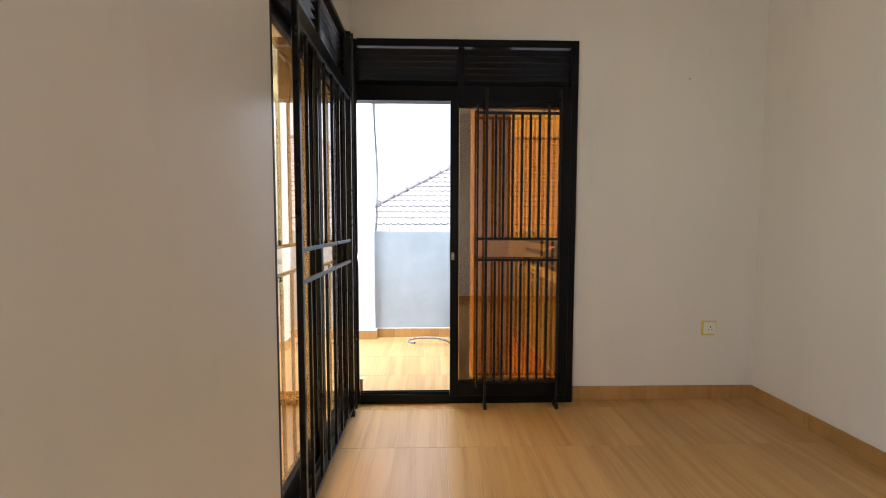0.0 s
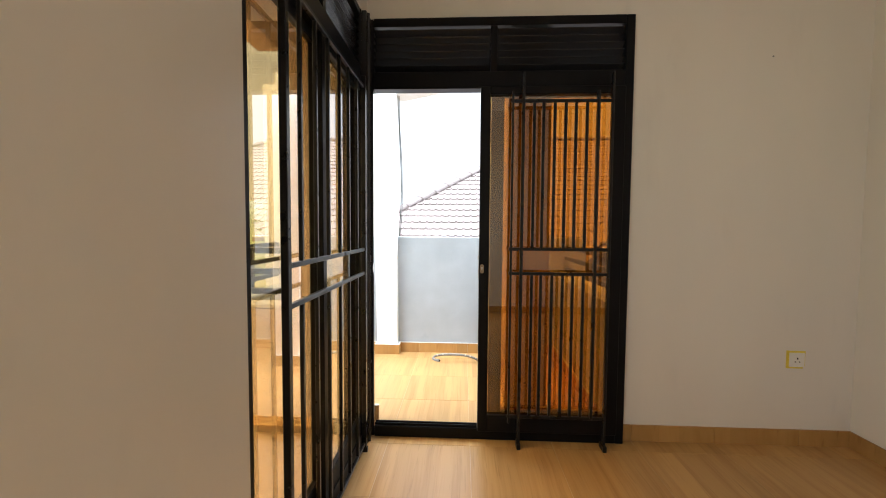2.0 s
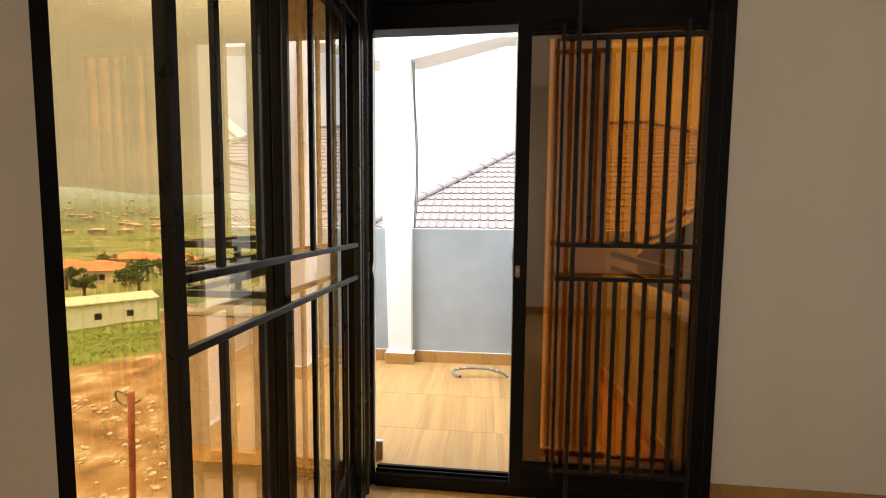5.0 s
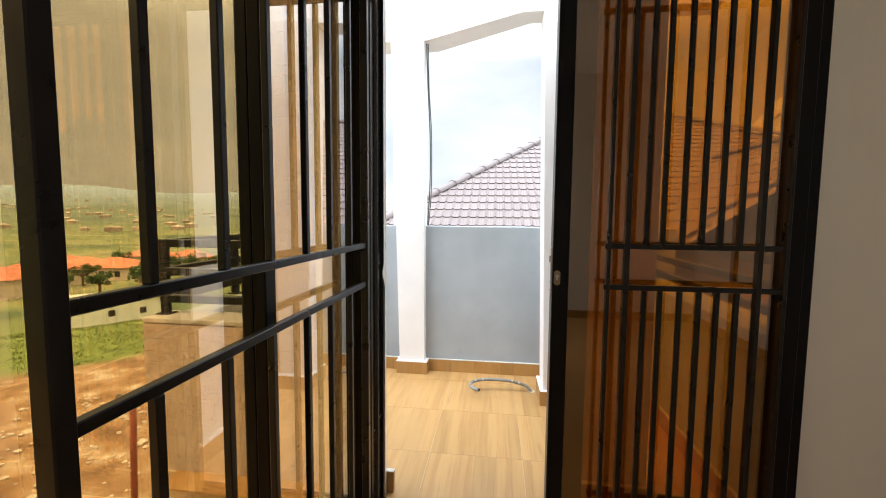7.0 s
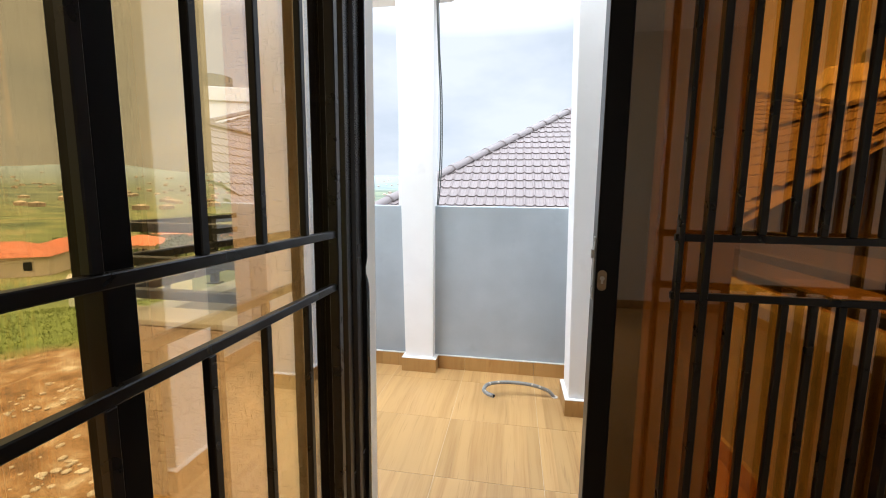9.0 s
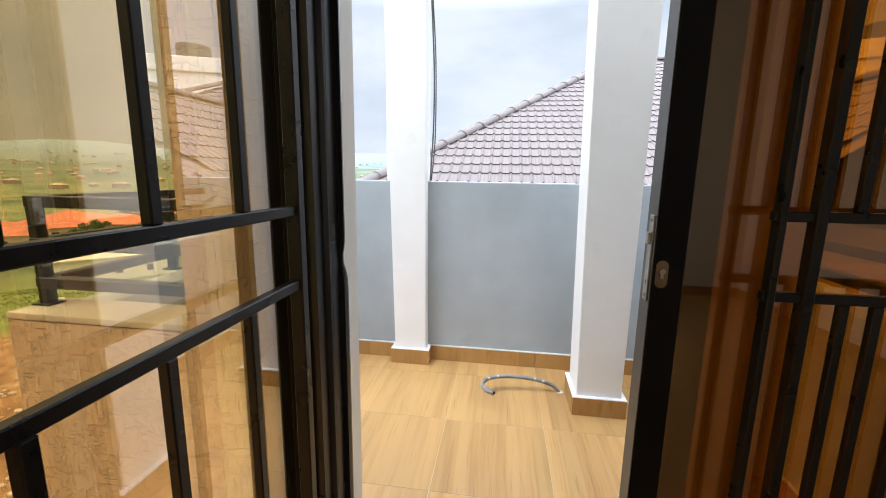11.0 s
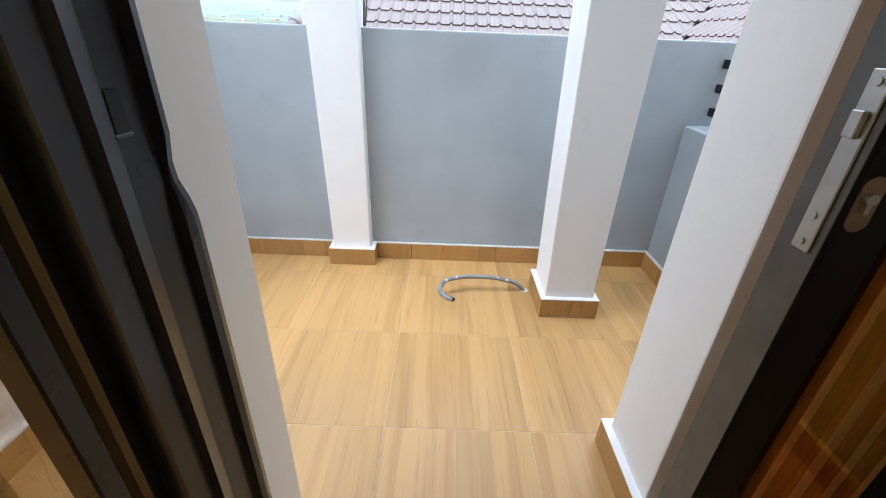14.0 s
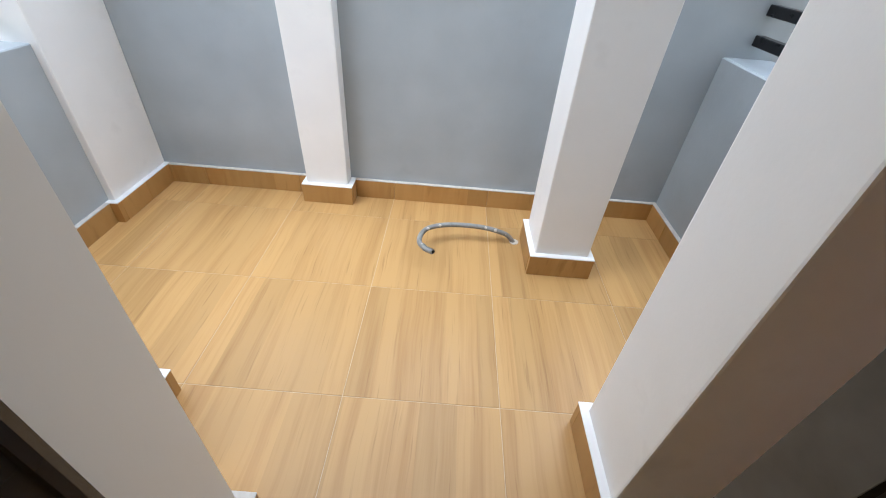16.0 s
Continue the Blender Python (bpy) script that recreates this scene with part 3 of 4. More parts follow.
def pillar(x0, x1, y0, y1, label, skirt=(1, 1, 1, 1), top=2.66):
    ob = tagged(part("pillar", box_bm(x0, x1, y0, y1, 0.0, top, bevel=0.006, seg=2), M_WHITE), label, "pillar", "balcony pillars", "structure")
    w = 0.025
    if skirt[0]:
        skirting(ob, x0 - w, x1 + w, y0 - w, y0)
    if skirt[1]:
        skirting(ob, x0 - w, x0, y0, y1)
    if skirt[2]:
        skirting(ob, x1, x1 + w, y0, y1)
    if skirt[3]:
        skirting(ob, x0 - w, x1 + w, y1, y1 + w)
    return ob


sunk = pillar(-0.925, -0.718, 4.39, 4.475, "white painted pillar half sunk in the parapet", (1, 1, 1, 0))
for v in sunk.data.vertices:          # it stands a little out of plumb
    v.co.x -= (0.028 if v.co.x < -0.82 else 0.006) * v.co.z
part("pillar", box_bm(-1.0, -0.745, 4.475, 4.64, PAR, 2.66), M_WHITE).parent = parapet
free = pillar(0.191, 0.419, 3.951, 4.185, "white free-standing square balcony pillar")
for v in free.data.vertices:          # a hand-trowelled post, a little wider at the head
    v.co.x -= (0.021 if v.co.x < 0.3 else -0.006) * v.co.z
pillar(-1.96, -1.705, 4.085, 4.475, "white corner pillar of the balcony", (1, 0, 1, 0))
pillar(0.25, 0.53, 2.975, 3.222, "white square pillar just outside the sliding door")
pillar(-1.205, -1.008, 3.045, 3.222, "white pillar at the balcony's edge, rough plaster outside", (0, 0, 1, 1))
structure("pillar_outside", box_bm(-1.205, -1.008, 2.93, 3.043, 0.752, 2.66), M_PLASTER, "ochre rough plaster on the pillar's outer side", "wall")

baseboard("baseboard_balcony", [(-1.68, -0.951, 4.455, 4.475), (-0.692, 0.905, 4.455, 4.475), (-1.735, -1.715, 3.10, 4.06), (0.885, 0.905, YO + 0.02, 4.455), (XW - 0.2, XW + 0.034, YO, YO + 0.024), (0.56, 0.885, YO + 0.006, YO + 0.02)],
          "brown wood-look tile skirting round the balcony", True)
wall_outer = structure("wall_outside", boxes((DX1, 1.2, YO, YO + 0.006, 0.0, 2.7)), M_WHITE, "white painted outer face of the door wall", "wall")


# the roof's overhang along the house; unseen over the door, added there for shade
structure("eave_soffit_shade", boxes((XW - 0.22, XE + 0.6, YO + 0.002, 3.48, 2.74, 2.9), (-1.36, XW - 0.2, -1.5, 3.48, 2.74, 2.9)), M_CEIL, "plain painted soffit under the house's eaves, added unseen over the door for shade", "eaves")
structure("eave_beam", box_bm(-1.37, -1.22, -1.5, 2.848, 2.44, 2.738), M_PLASTER, "rough ochre plastered beam under the eaves", "beam")


structure("balcony_beam", join(prism_bm([(-1.98, 4.40), (-0.72, 4.40), (0.0, 4.03), (0.6, 4.03), (1.25, 4.03), (1.25, 4.21), (0.06, 4.21), (-0.66, 4.64), (-1.98, 4.64)], 2.66, 2.9)), M_WHITE,
          "white painted beam over the balcony pillars", "beam")


def railing(name, p0, p1, zs, posts, label):
    ob = thing(name, label, "railing")
    a, b = Vector(p0), Vector(p1)
    along_x = abs(b.x - a.x) > abs(b.y - a.y)
    for z in zs:
        spec = (min(a.x, b.x), max(a.x, b.x), a.y - 0.02, a.y + 0.02, z - 0.02, z + 0.02) if along_x else (a.x - 0.02, a.x + 0.02, min(a.y, b.y), max(a.y, b.y), z - 0.02, z + 0.02)
        part("rail", box_bm(*spec, bevel=0.003), M_BLACK, ob)
    for u in posts:
        x, y = (u, a.y) if along_x else (a.x, u)
        part("post", box_bm(x - 0.018, x + 0.018, y - 0.018, y + 0.018, 0.778, zs[-1] - 0.02, bevel=0.002), M_BLACK, ob)
        part("base_plate", box_bm(x - 0.035, x + 0.035, y - 0.03, y + 0.03, 0.778, 0.786, bevel=0.001), M_BLACK, ob)
    return ob


railing("railing", (-1.86, 3.03, 0), (-1.206, 3.03, 0), (0.86, 1.00, 1.145), (-1.84,), "black steel tube railing on the low plastered wall")
railing("railing", (-1.84, 3.051, 0), (-1.84, 4.084, 0), (0.86, 1.00, 1.145), (3.6,), "black steel tube railing along the balcony's open side")
railing("railing", (1.02, YO, 0), (1.02, 4.474, 0), (0.90, 1.01, 1.12), (), "black steel tube railing fixed to the grey parapet")

# loose conduit on the tiles
conduit = thing("conduit_offcut", "bent grey plastic conduit offcut spotted with cement", "pipe", (0, 0, 0))
hose_line = [(-0.252, 3.915, 0.092), (-0.285, 3.936, 0.090), (-0.314, 3.985, 0.087), (-0.307, 4.058, 0.084), (-0.267, 4.114, 0.080), (-0.173, 4.149, 0.078), (-0.038, 4.158, 0.072), (0.060, 4.161, 0.050), (0.105, 4.160, 0.028), (0.136, 4.158, -0.012)]
part("tube", tube_bm(hose_line, 0.0115, 14), M_CONDUIT, conduit, smooth=True)
bore = cyl_bm((0, 0, 0), 0.0085, 0.004, "Y", 14)
bmesh.ops.rotate(bore, matrix=Matrix.Rotation(radians(32), 3, "Z"), verts=bore.verts)
bmesh.ops.translate(bore, vec=(-0.2505, 3.9142, 0.092), verts=bore.verts)
part("bore", bore, M_DARKHOLE, conduit)
for k in range(15):          # ribs near the cut end
    a = Vector(hose_line[0]).lerp(Vector(hose_line[1]), k / 10) if k < 10 else Vector(hose_line[1]).lerp(Vector(hose_line[2]), (k - 10) / 10)
    b = Vector(hose_line[1]) if k < 10 else Vector(hose_line[2])
    hoop = cyl_bm((0, 0, 0), 0.0125, 0.0016, "Z", 14)
    bmesh.ops.transform(hoop, matrix=Matrix.Translation(a) @ (b - a).normalized().to_track_quat("Z", "Y").to_matrix().to_4x4(), verts=hoop.verts)
    part("rib", hoop, M_CONDUIT, conduit, smooth=False)
for k, size in ((3.6, 0.008), (4.4, 0.007), (6.25, 0.0075), (6.75, 0.0085), (7.6, 0.005), (1.5, 0.006)):
    a, b = Vector(hose_line[int(k)]), Vector(hose_line[int(k) + 1])
    bm = bmesh.new()
    bmesh.ops.create_icosphere(bm, subdivisions=2, radius=size)
    bmesh.ops.translate(bm, vec=a.lerp(b, k - int(k)) + Vector((0, -0.006, 0.007)), verts=bm.verts)
    part("cement_spot", bm, M_CEMENT, conduit)
ring_bm = cyl_bm((0.134, 4.158, 0.001), 0.022, 0.004, "Z", 12)
part("cement_collar", ring_bm, M_CEMENT, conduit, "rough cement where the conduit leaves the floor")

cable = thing("hanging_cable", "thin dark cable hanging down the white pillar", "cable", (-0.722, 4.5, 1.4))
part("strand", tube_bm([(0.0, -0.06, 1.25), (0.012, -0.05, 0.9), (0.03, -0.04, 0.5), (0.028, -0.03, 0.15), (0.01, -0.03, -0.18)], 0.005, 6), M_CABLE, cable, smooth=True)
part("strand", tube_bm([(0.012, -0.055, 1.25), (0.02, -0.05, 0.9), (0.038, -0.03, 0.55), (0.038, -0.02, 0.1), (0.016, -0.02, -0.18)], 0.004, 6), M_CABLE, cable, smooth=True)

# socket on the door wall
socket = thing("wall_socket", "white three-pin wall socket edged with yellow masking tape", "socket", (1.978, YN, 0.532))
part("plate", box_bm(-0.043, 0.043, -0.012, 0.0, -0.043, 0.043, bevel=0.004, seg=2), M_SOCKET, socket)
part("tape", boxes((-0.058, -0.038, -0.0035, 0, -0.052, 0.055), (-0.05, 0.052, -0.003, 0, 0.038, 0.054), (0.036, 0.05, -0.004, 0, -0.04, 0.05), (-0.05, 0.04, -0.003, 0, -0.054, -0.040)), M_TAPE, socket, "torn yellow masking tape")
for x0, x1, z0, z1 in ((-0.004, 0.004, 0.004, 0.015), (-0.016, -0.008, -0.014, -0.008), (0.008, 0.016, -0.014, -0.008)):
    part("pin_slot", box_bm(x0, x1, -0.0128, -0.010, z0, z1), M_DARKHOLE, socket)
part("switch", box_bm(0.018, 0.028, -0.0155, -0.012, 0.012, 0.028, bevel=0.001), M_SOCKET, socket)

# ---------------------------------------------------------------- neighbouring house
PITCH, Y0, Z0 = 0.53, 7.314, 1.92                     # the roof plane facing the balcony: z rises with y
EAVE_Y, RIDGE_Y = 4.95, 9.74
STEP_Y, TILE_W, ROLL = 0.174, 0.306, 0.102


def plane_z(y):
    return Z0 + PITCH * (y - Y0)


neighbour = thing("neighbour_house", "neighbouring house under a brown-grey tiled hip roof", "house", (0.044, -0.33, -0.215))
neighbour.scale = (1.22, 1.22, 1.22)          # the plan below is drawn small
part("wall", boxes((-2.6, 6.0, 5.6, 14.0, -4.5, 0.75)), M_HOUSE, neighbour)


def hip_x(y):
    """West edge of the plane: the hip's line."""
    return -1.10 + (y - 6.43) * 0.81


def valley_x(y):
    """East edge: the valley with the wing, then the far hip."""
    v = 1.55 + (y - 5.85) * 0.79
    return v


def wave(u):
    """Section of the sheet: one steep roll and a nearly flat pan with a small rib."""
    f = (u / ROLL) % 1.0
    return 0.017 * math.exp(-((f - 0.3) / 0.13) ** 2) + 0.0035 * math.exp(-((f - 0.62) / 0.05) ** 2) + 0.0035 * math.exp(-((f - 0.85) / 0.05) ** 2)


def tile_bm(width, run, rise):
    """One stepped sheet tile, three rolls wide, its lower lip turned down."""
    bm = bmesh.new()
    n = 36
    rows = []
    for k, (y, lift) in enumerate(((0.009, 0.001), (0.0, 0.015), (run * 0.5, 0.010), (run + 0.014, 0.001))):
        row = []
        for i in range(n + 1):
            u = width * i / n
            w = wave(u) if k else wave(u) * 0.8 - 0.004
            row.append(bm.verts.new((u, y, rise * y / run + lift + w)))
        rows.append(row)
    for a, b in zip(rows, rows[1:]):
        for i in range(n):
            bm.faces.new((a[i], a[i + 1], b[i + 1], b[i]))
    return bm


roof = part("roof", prism_bm([(hip_x(EAVE_Y) + 0.25, EAVE_Y + 0.05), (1.2, EAVE_Y + 0.05), (1.2, EAVE_Y + 0.2), (hip_x(EAVE_Y) + 0.25, EAVE_Y + 0.2)], 0.6, 0.78), M_RIDGE, neighbour)
shared_tile = mesh_of("roof_tile", tile_bm(TILE_W, STEP_Y, STEP_Y * PITCH), M_ROOF)
APEX_W = hip_x(RIDGE_Y)


def east_x(y):
    return valley_x(y) if y < 7.56 else 3.1 + (RIDGE_Y - y) * 0.9


def clipped(me, x0, y0, west, east):
    bm = bmesh.new()
    bm.from_mesh(me)
    for fn, sign in ((west, 1), (east, -1)):
        if fn:
            a, b = Vector((fn(y0), y0, 0)), Vector((fn(y0 + STEP_Y), y0 + STEP_Y, 0))
            way = (b - a).normalized()
            normal = Vector((-way.y, way.x, 0)) * sign
            bmesh.ops.bisect_plane(bm, geom=bm.verts[:] + bm.edges[:] + bm.faces[:], plane_co=a - Vector((x0, y0, 0)), plane_no=normal, clear_outer=True)
    return mesh_of("roof_tile", bm, M_ROOF) if len(bm.faces) else None


y, row = EAVE_Y, 0
while y < RIDGE_Y - 0.02:
    w, e = hip_x(y), east_x(y)
    x = math.floor((w - 0.6) / TILE_W) * TILE_W + (ROLL if row % 2 else 0.0)
    while x < e + 0.5:
        needs_w = x < hip_x(y + STEP_Y) + 0.02
        needs_e = x + TILE_W > min(east_x(y), east_x(y + STEP_Y)) - 0.02
        me = clipped(shared_tile, x, y, hip_x if needs_w else None, east_x if needs_e else None) if (needs_w or needs_e) else shared_tile
        if me:
            ob = new("roof_tile", me)
            ob.location = (x, y, plane_z(y))
            ob.parent = roof
        x += TILE_W
    y += STEP_Y
    row += 1


def ridge_caps(a, b, parent, spacing=0.33, radius=0.062):
    """Half-round caps laid end over end up a hip or along a ridge."""
    a, b = Vector(a), Vector(b)
    way = (b - a).normalized()
    n = int((b - a).length / spacing) + 1
    q = way.to_track_quat("Y", "Z")
    bm = bmesh.new()
    sides = 10
    r = []
    for yy, rad in ((0.0, radius), (0.0, radius * 1.06), (0.03, radius * 1.06), (0.035, radius), (spacing + 0.02, radius * 0.96)):
        r.append([bm.verts.new((rad * 1.25 * math.cos(math.pi * k / sides), yy, rad * math.sin(math.pi * k / sides))) for k in range(sides + 1)])
    for p, s in zip(r, r[1:]):
        for k in range(sides):
            bm.faces.new((p[k], p[k + 1], s[k + 1], s[k]))
    me = mesh_of("ridge_cap", bm, M_RIDGE, True)
    for i in range(n):
        ob = new("ridge_cap", me)
        ob.matrix_basis = Matrix.Translation(a + way * spacing * i) @ q.to_matrix().to_4x4()
        ob.parent = parent


def on_hip(y, dz=0.0):
    return (hip_x(y), y, plane_z(y) + dz)


ridge_caps(on_hip(EAVE_Y), on_hip(RIDGE_Y), roof)
ridge_caps(on_hip(RIDGE_Y), (3.1, RIDGE_Y, plane_z(RIDGE_Y)), roof)
ridge_caps((6.0, 6.4, plane_z(RIDGE_Y) - 1.6), (3.1, RIDGE_Y, plane_z(RIDGE_Y)), roof)

# the other slopes: west hip, back, east hip and the wing
def quad_bm(*pts):
    bm = bmesh.new()
    bm.faces.new([bm.verts.new(p) for p in pts])
    return bm


ZR = plane_z(RIDGE_Y)
ZE = plane_z(EAVE_Y)
part("slope", quad_bm((hip_x(EAVE_Y), EAVE_Y, ZE - 0.02), (hip_x(RIDGE_Y), RIDGE_Y, ZR - 0.02), (hip_x(EAVE_Y), 14.5, ZE - 0.02)), M_RIDGE, roof)
part("slope", quad_bm((APEX_W, RIDGE_Y, ZR - 0.02), (3.1, RIDGE_Y, ZR - 0.02), (7.4, 14.5, ZE), (hip_x(EAVE_Y), 14.5, ZE)), M_RIDGE, roof)
part("slope", quad_bm((3.1, RIDGE_Y, ZR - 0.03), (7.0, 5.4, ZE + 0.1), (7.4, 14.5, ZE)), M_RIDGE, roof)
part("slope", quad_bm((hip_x(EAVE_Y), EAVE_Y + 0.05, ZE - 0.03), (7.0, EAVE_Y + 0.05, ZE - 0.03), (3.1, RIDGE_Y, ZR - 0.04), (APEX_W, RIDGE_Y, ZR - 0.04)), M_RIDGE, roof)
# wing: its rows run along y and it rises to the east
WR_X = 2.86
wing_mesh = mesh_of("roof_tile", tile_bm(TILE_W, STEP_Y, STEP_Y * 0.67), M_ROOF)
for i in range(12):
    x0 = 0.92 + i * STEP_Y
    yv = 5.85 + (x0 - 1.55) / 0.79
    for j in range(14):
        ys_ = yv + ROLL - TILE_W * j
        if ys_ < 5.15:
            continue
        ob = new("roof_tile", wing_mesh)
        ob.matrix_basis = Matrix.Translation((x0, ys_, 1.164 + 0.67 * (x0 - 1.55) - 0.004)) @ Matrix.Rotation(radians(-90), 4, "Z")
        ob.parent = roof
def wing_z(x):
    return 1.164 + 0.67 * (x - 1.55) - 0.03


part("slope", quad_bm((0.92, 4.78, wing_z(0.92)), (WR_X + 0.1, 4.78, wing_z(WR_X + 0.1)), (WR_X + 0.1, 5.85 + (WR_X - 1.45) / 0.79, wing_z(WR_X + 0.1)), (0.92, 5.06, wing_z(0.92))), M_ROOF, roof)
ridge_caps((WR_X + 0.1, 4.8, 1.164 + 0.67 * (WR_X + 0.1 - 1.55)), (WR_X + 0.1, 7.6, 1.164 + 0.67 * (WR_X + 0.1 - 1.55)), roof)
part("slope", quad_bm((WR_X + 0.1, 4.75, 2.09), (WR_X + 0.1, 7.7, 2.09), (6.0, 7.7, 0.6), (6.0, 4.75, 0.6)), M_RIDGE, roof)


# ---------------------------------------------------------------- land
def ground_z(x, y):
    """A terrace of bare earth, then the slope into the valley and the hills beyond."""
    r = math.hypot(x + 0.5, y - 1.5)
    steps = ((0, -4.6), (14, -4.5), (19, -4.4), (30, -5.2), (46, -8.6), (75, -11.0), (160, -14), (400, -13), (800, -2), (1500, 25), (2300, 95), (3000, 130), (4200, 110))
    for (r0, a), (r1, b) in zip(steps, steps[1:]):
        if r <= r1:
            z = a + (b - a) * (r - r0) / (r1 - r0)
            break
    else:
        z = 110
    rough = noise.noise((x * 0.25, y * 0.25, 0)) * 0.22 + noise.noise((x * 0.9, y * 0.9, 3)) * 0.07 if r < 40 else 0.0
    far = noise.noise((x * 0.0014, y * 0.0014, 1)) * 60 * min(1, max(0, (r - 1300) / 1200)) + noise.noise((x * 0.01, y * 0.01, 5)) * min(3.0, r * 0.006)
    return z + rough + far


def ground_bm():
    bm = bmesh.new()
    rs = [0.0] + [1.2 * i for i in range(1, 30)] + [36 * 1.09 ** i for i in range(0, 57)]
    n = 150
    rings = []
    for r in rs:
        rings.append([bm.verts.new((-0.5 + r * math.cos(k * math.tau / n), 1.5 + r * math.sin(k * math.tau / n), ground_z(-0.5 + r * math.cos(k * math.tau / n), 1.5 + r * math.sin(k * math.tau / n)))) for k in range(n)]
                     if r else [bm.verts.new((-0.5, 1.5, ground_z(-0.5, 1.5)))])
    for k in range(n):
        bm.faces.new((rings[0][0], rings[1][k], rings[1][(k + 1) % n]))
    for a, b in zip(rings[1:], rings[2:]):
        for k in range(n):
            bm.faces.new((a[k], b[k], b[(k + 1) % n], a[(k + 1) % n]))
    return bm


def land_mat():
    """Bare earth near the house, meadow beyond it, then fields, woods and hills with haze put into their colour."""
    m = bpy.data.materials.new("land")
    m.use_nodes = True
    n, l = m.node_tree.nodes, m.node_tree.links
    p = n["Principled BSDF"]
    p.inputs["Roughness"].default_value = 0.95
    geo = n.new("ShaderNodeNewGeometry")
    dist = n.new("ShaderNodeVectorMath")
    dist.operation = "LENGTH"
    flat = n.new("ShaderNodeVectorMath")
    flat.operation, flat.inputs[1].default_value = "MULTIPLY", (1, 1, 0)
    l.new(geo.outputs["Position"], flat.inputs[0])
    l.new(flat.outputs["Vector"], dist.inputs[0])
    edge = n.new("ShaderNodeTexNoise")
    edge.inputs["Scale"].default_value, edge.inputs["Detail"].default_value = 0.35, 5
    l.new(geo.outputs["Position"], edge.inputs["Vector"])
    wob = n.new("ShaderNodeMath")
    wob.operation, wob.inputs[1].default_value = "MULTIPLY_ADD", 7.0
    l.new(edge.outputs["Fac"], wob.inputs[0])
    l.new(dist.outputs["Value"], wob.inputs[2])

    def noise_ramp(scale, stops, detail=5):
        t = n.new("ShaderNodeTexNoise")
        t.inputs["Scale"].default_value, t.inputs["Detail"].default_value = scale, detail
        l.new(geo.outputs["Position"], t.inputs["Vector"])
        r = n.new("ShaderNodeValToRGB")
        r.color_ramp.elements[0].position, r.color_ramp.elements[0].color = stops[0][0], (*stops[0][1], 1)
        r.color_ramp.elements[1].position, r.color_ramp.elements[1].color = stops[-1][0], (*stops[-1][1], 1)
        for pos, c in stops[1:-1]:
            r.color_ramp.elements.new(pos).color = (*c, 1)
        l.new(t.outputs["Fac"], r.inputs["Fac"])
        return r.outputs["Color"]

    def blend(a, b, start, end, source):
        mr = n.new("ShaderNodeMapRange")
        mr.inputs["From Min"].default_value, mr.inputs["From Max"].default_value = start, end
        l.new(source, mr.inputs["Value"])
        mxr = n.new("ShaderNodeMix")
        mxr.data_type = "RGBA"
        l.new(mr.outputs["Result"], mxr.inputs["Factor"])
        l.new(a, mxr.inputs["A"])
        l.new(b, mxr.inputs["B"])
        return mxr.outputs["Result"]

    earth = noise_ramp(1.3, ((0.3, (0.13, 0.068, 0.028)), (0.5, (0.24, 0.137, 0.06)), (0.62, (0.31, 0.21, 0.125)), (0.7, (0.46, 0.39, 0.30))), 8)
    meadow = noise_ramp(0.9, ((0.3, (0.085, 0.125, 0.022)), (0.7, (0.18, 0.225, 0.045))), 8)
    fields = noise_ramp(0.035, ((0.35, (0.05, 0.08, 0.025)), (0.5, (0.14, 0.165, 0.05)), (0.58, (0.22, 0.20, 0.08)), (0.66, (0.07, 0.105, 0.032))), 6)
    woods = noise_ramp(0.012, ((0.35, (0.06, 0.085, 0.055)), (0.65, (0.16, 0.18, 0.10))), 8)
    # blue-grey base colour paints the air's haze onto the distant hills
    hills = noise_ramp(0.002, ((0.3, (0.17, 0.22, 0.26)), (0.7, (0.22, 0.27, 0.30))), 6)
    c = blend(earth, meadow, 24.4, 26.0, wob.outputs[0])
    c = blend(c, fields, 44, 60, wob.outputs[0])
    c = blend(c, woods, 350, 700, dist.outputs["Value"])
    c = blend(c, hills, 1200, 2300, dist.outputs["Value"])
    l.new(c, p.inputs["Base Color"])
    return m


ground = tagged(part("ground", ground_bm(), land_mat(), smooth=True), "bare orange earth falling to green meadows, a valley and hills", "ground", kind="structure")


def at_bearing(bearing, r, base=True):
    """A spot r metres off, on a bearing east of north as seen from the side window."""
    x, y = -0.2 + r * math.sin(radians(bearing)), 1.3 + r * math.cos(radians(bearing))
    return Vector((x, y, ground_z(x, y)))


def hip_roof_bm(w, d, z, h, over=0.5):
    bm = bmesh.new()
    a, b = w / 2 + over, d / 2 + over
    c = [bm.verts.new(p) for p in ((-a, -b, z), (a, -b, z), (a, b, z), (-a, b, z))]
    r0, r1 = bm.verts.new((-max(a - b, 0.3), 0, z + h)), bm.verts.new((max(a - b, 0.3), 0, z + h))
    for f in ((c[0], c[1], r1, r0), (c[1], c[2], r1), (c[2], c[3], r0, r1), (c[3], c[0], r0), (c[3], c[2], c[1], c[0])):
        bm.faces.new(f)
    return bm


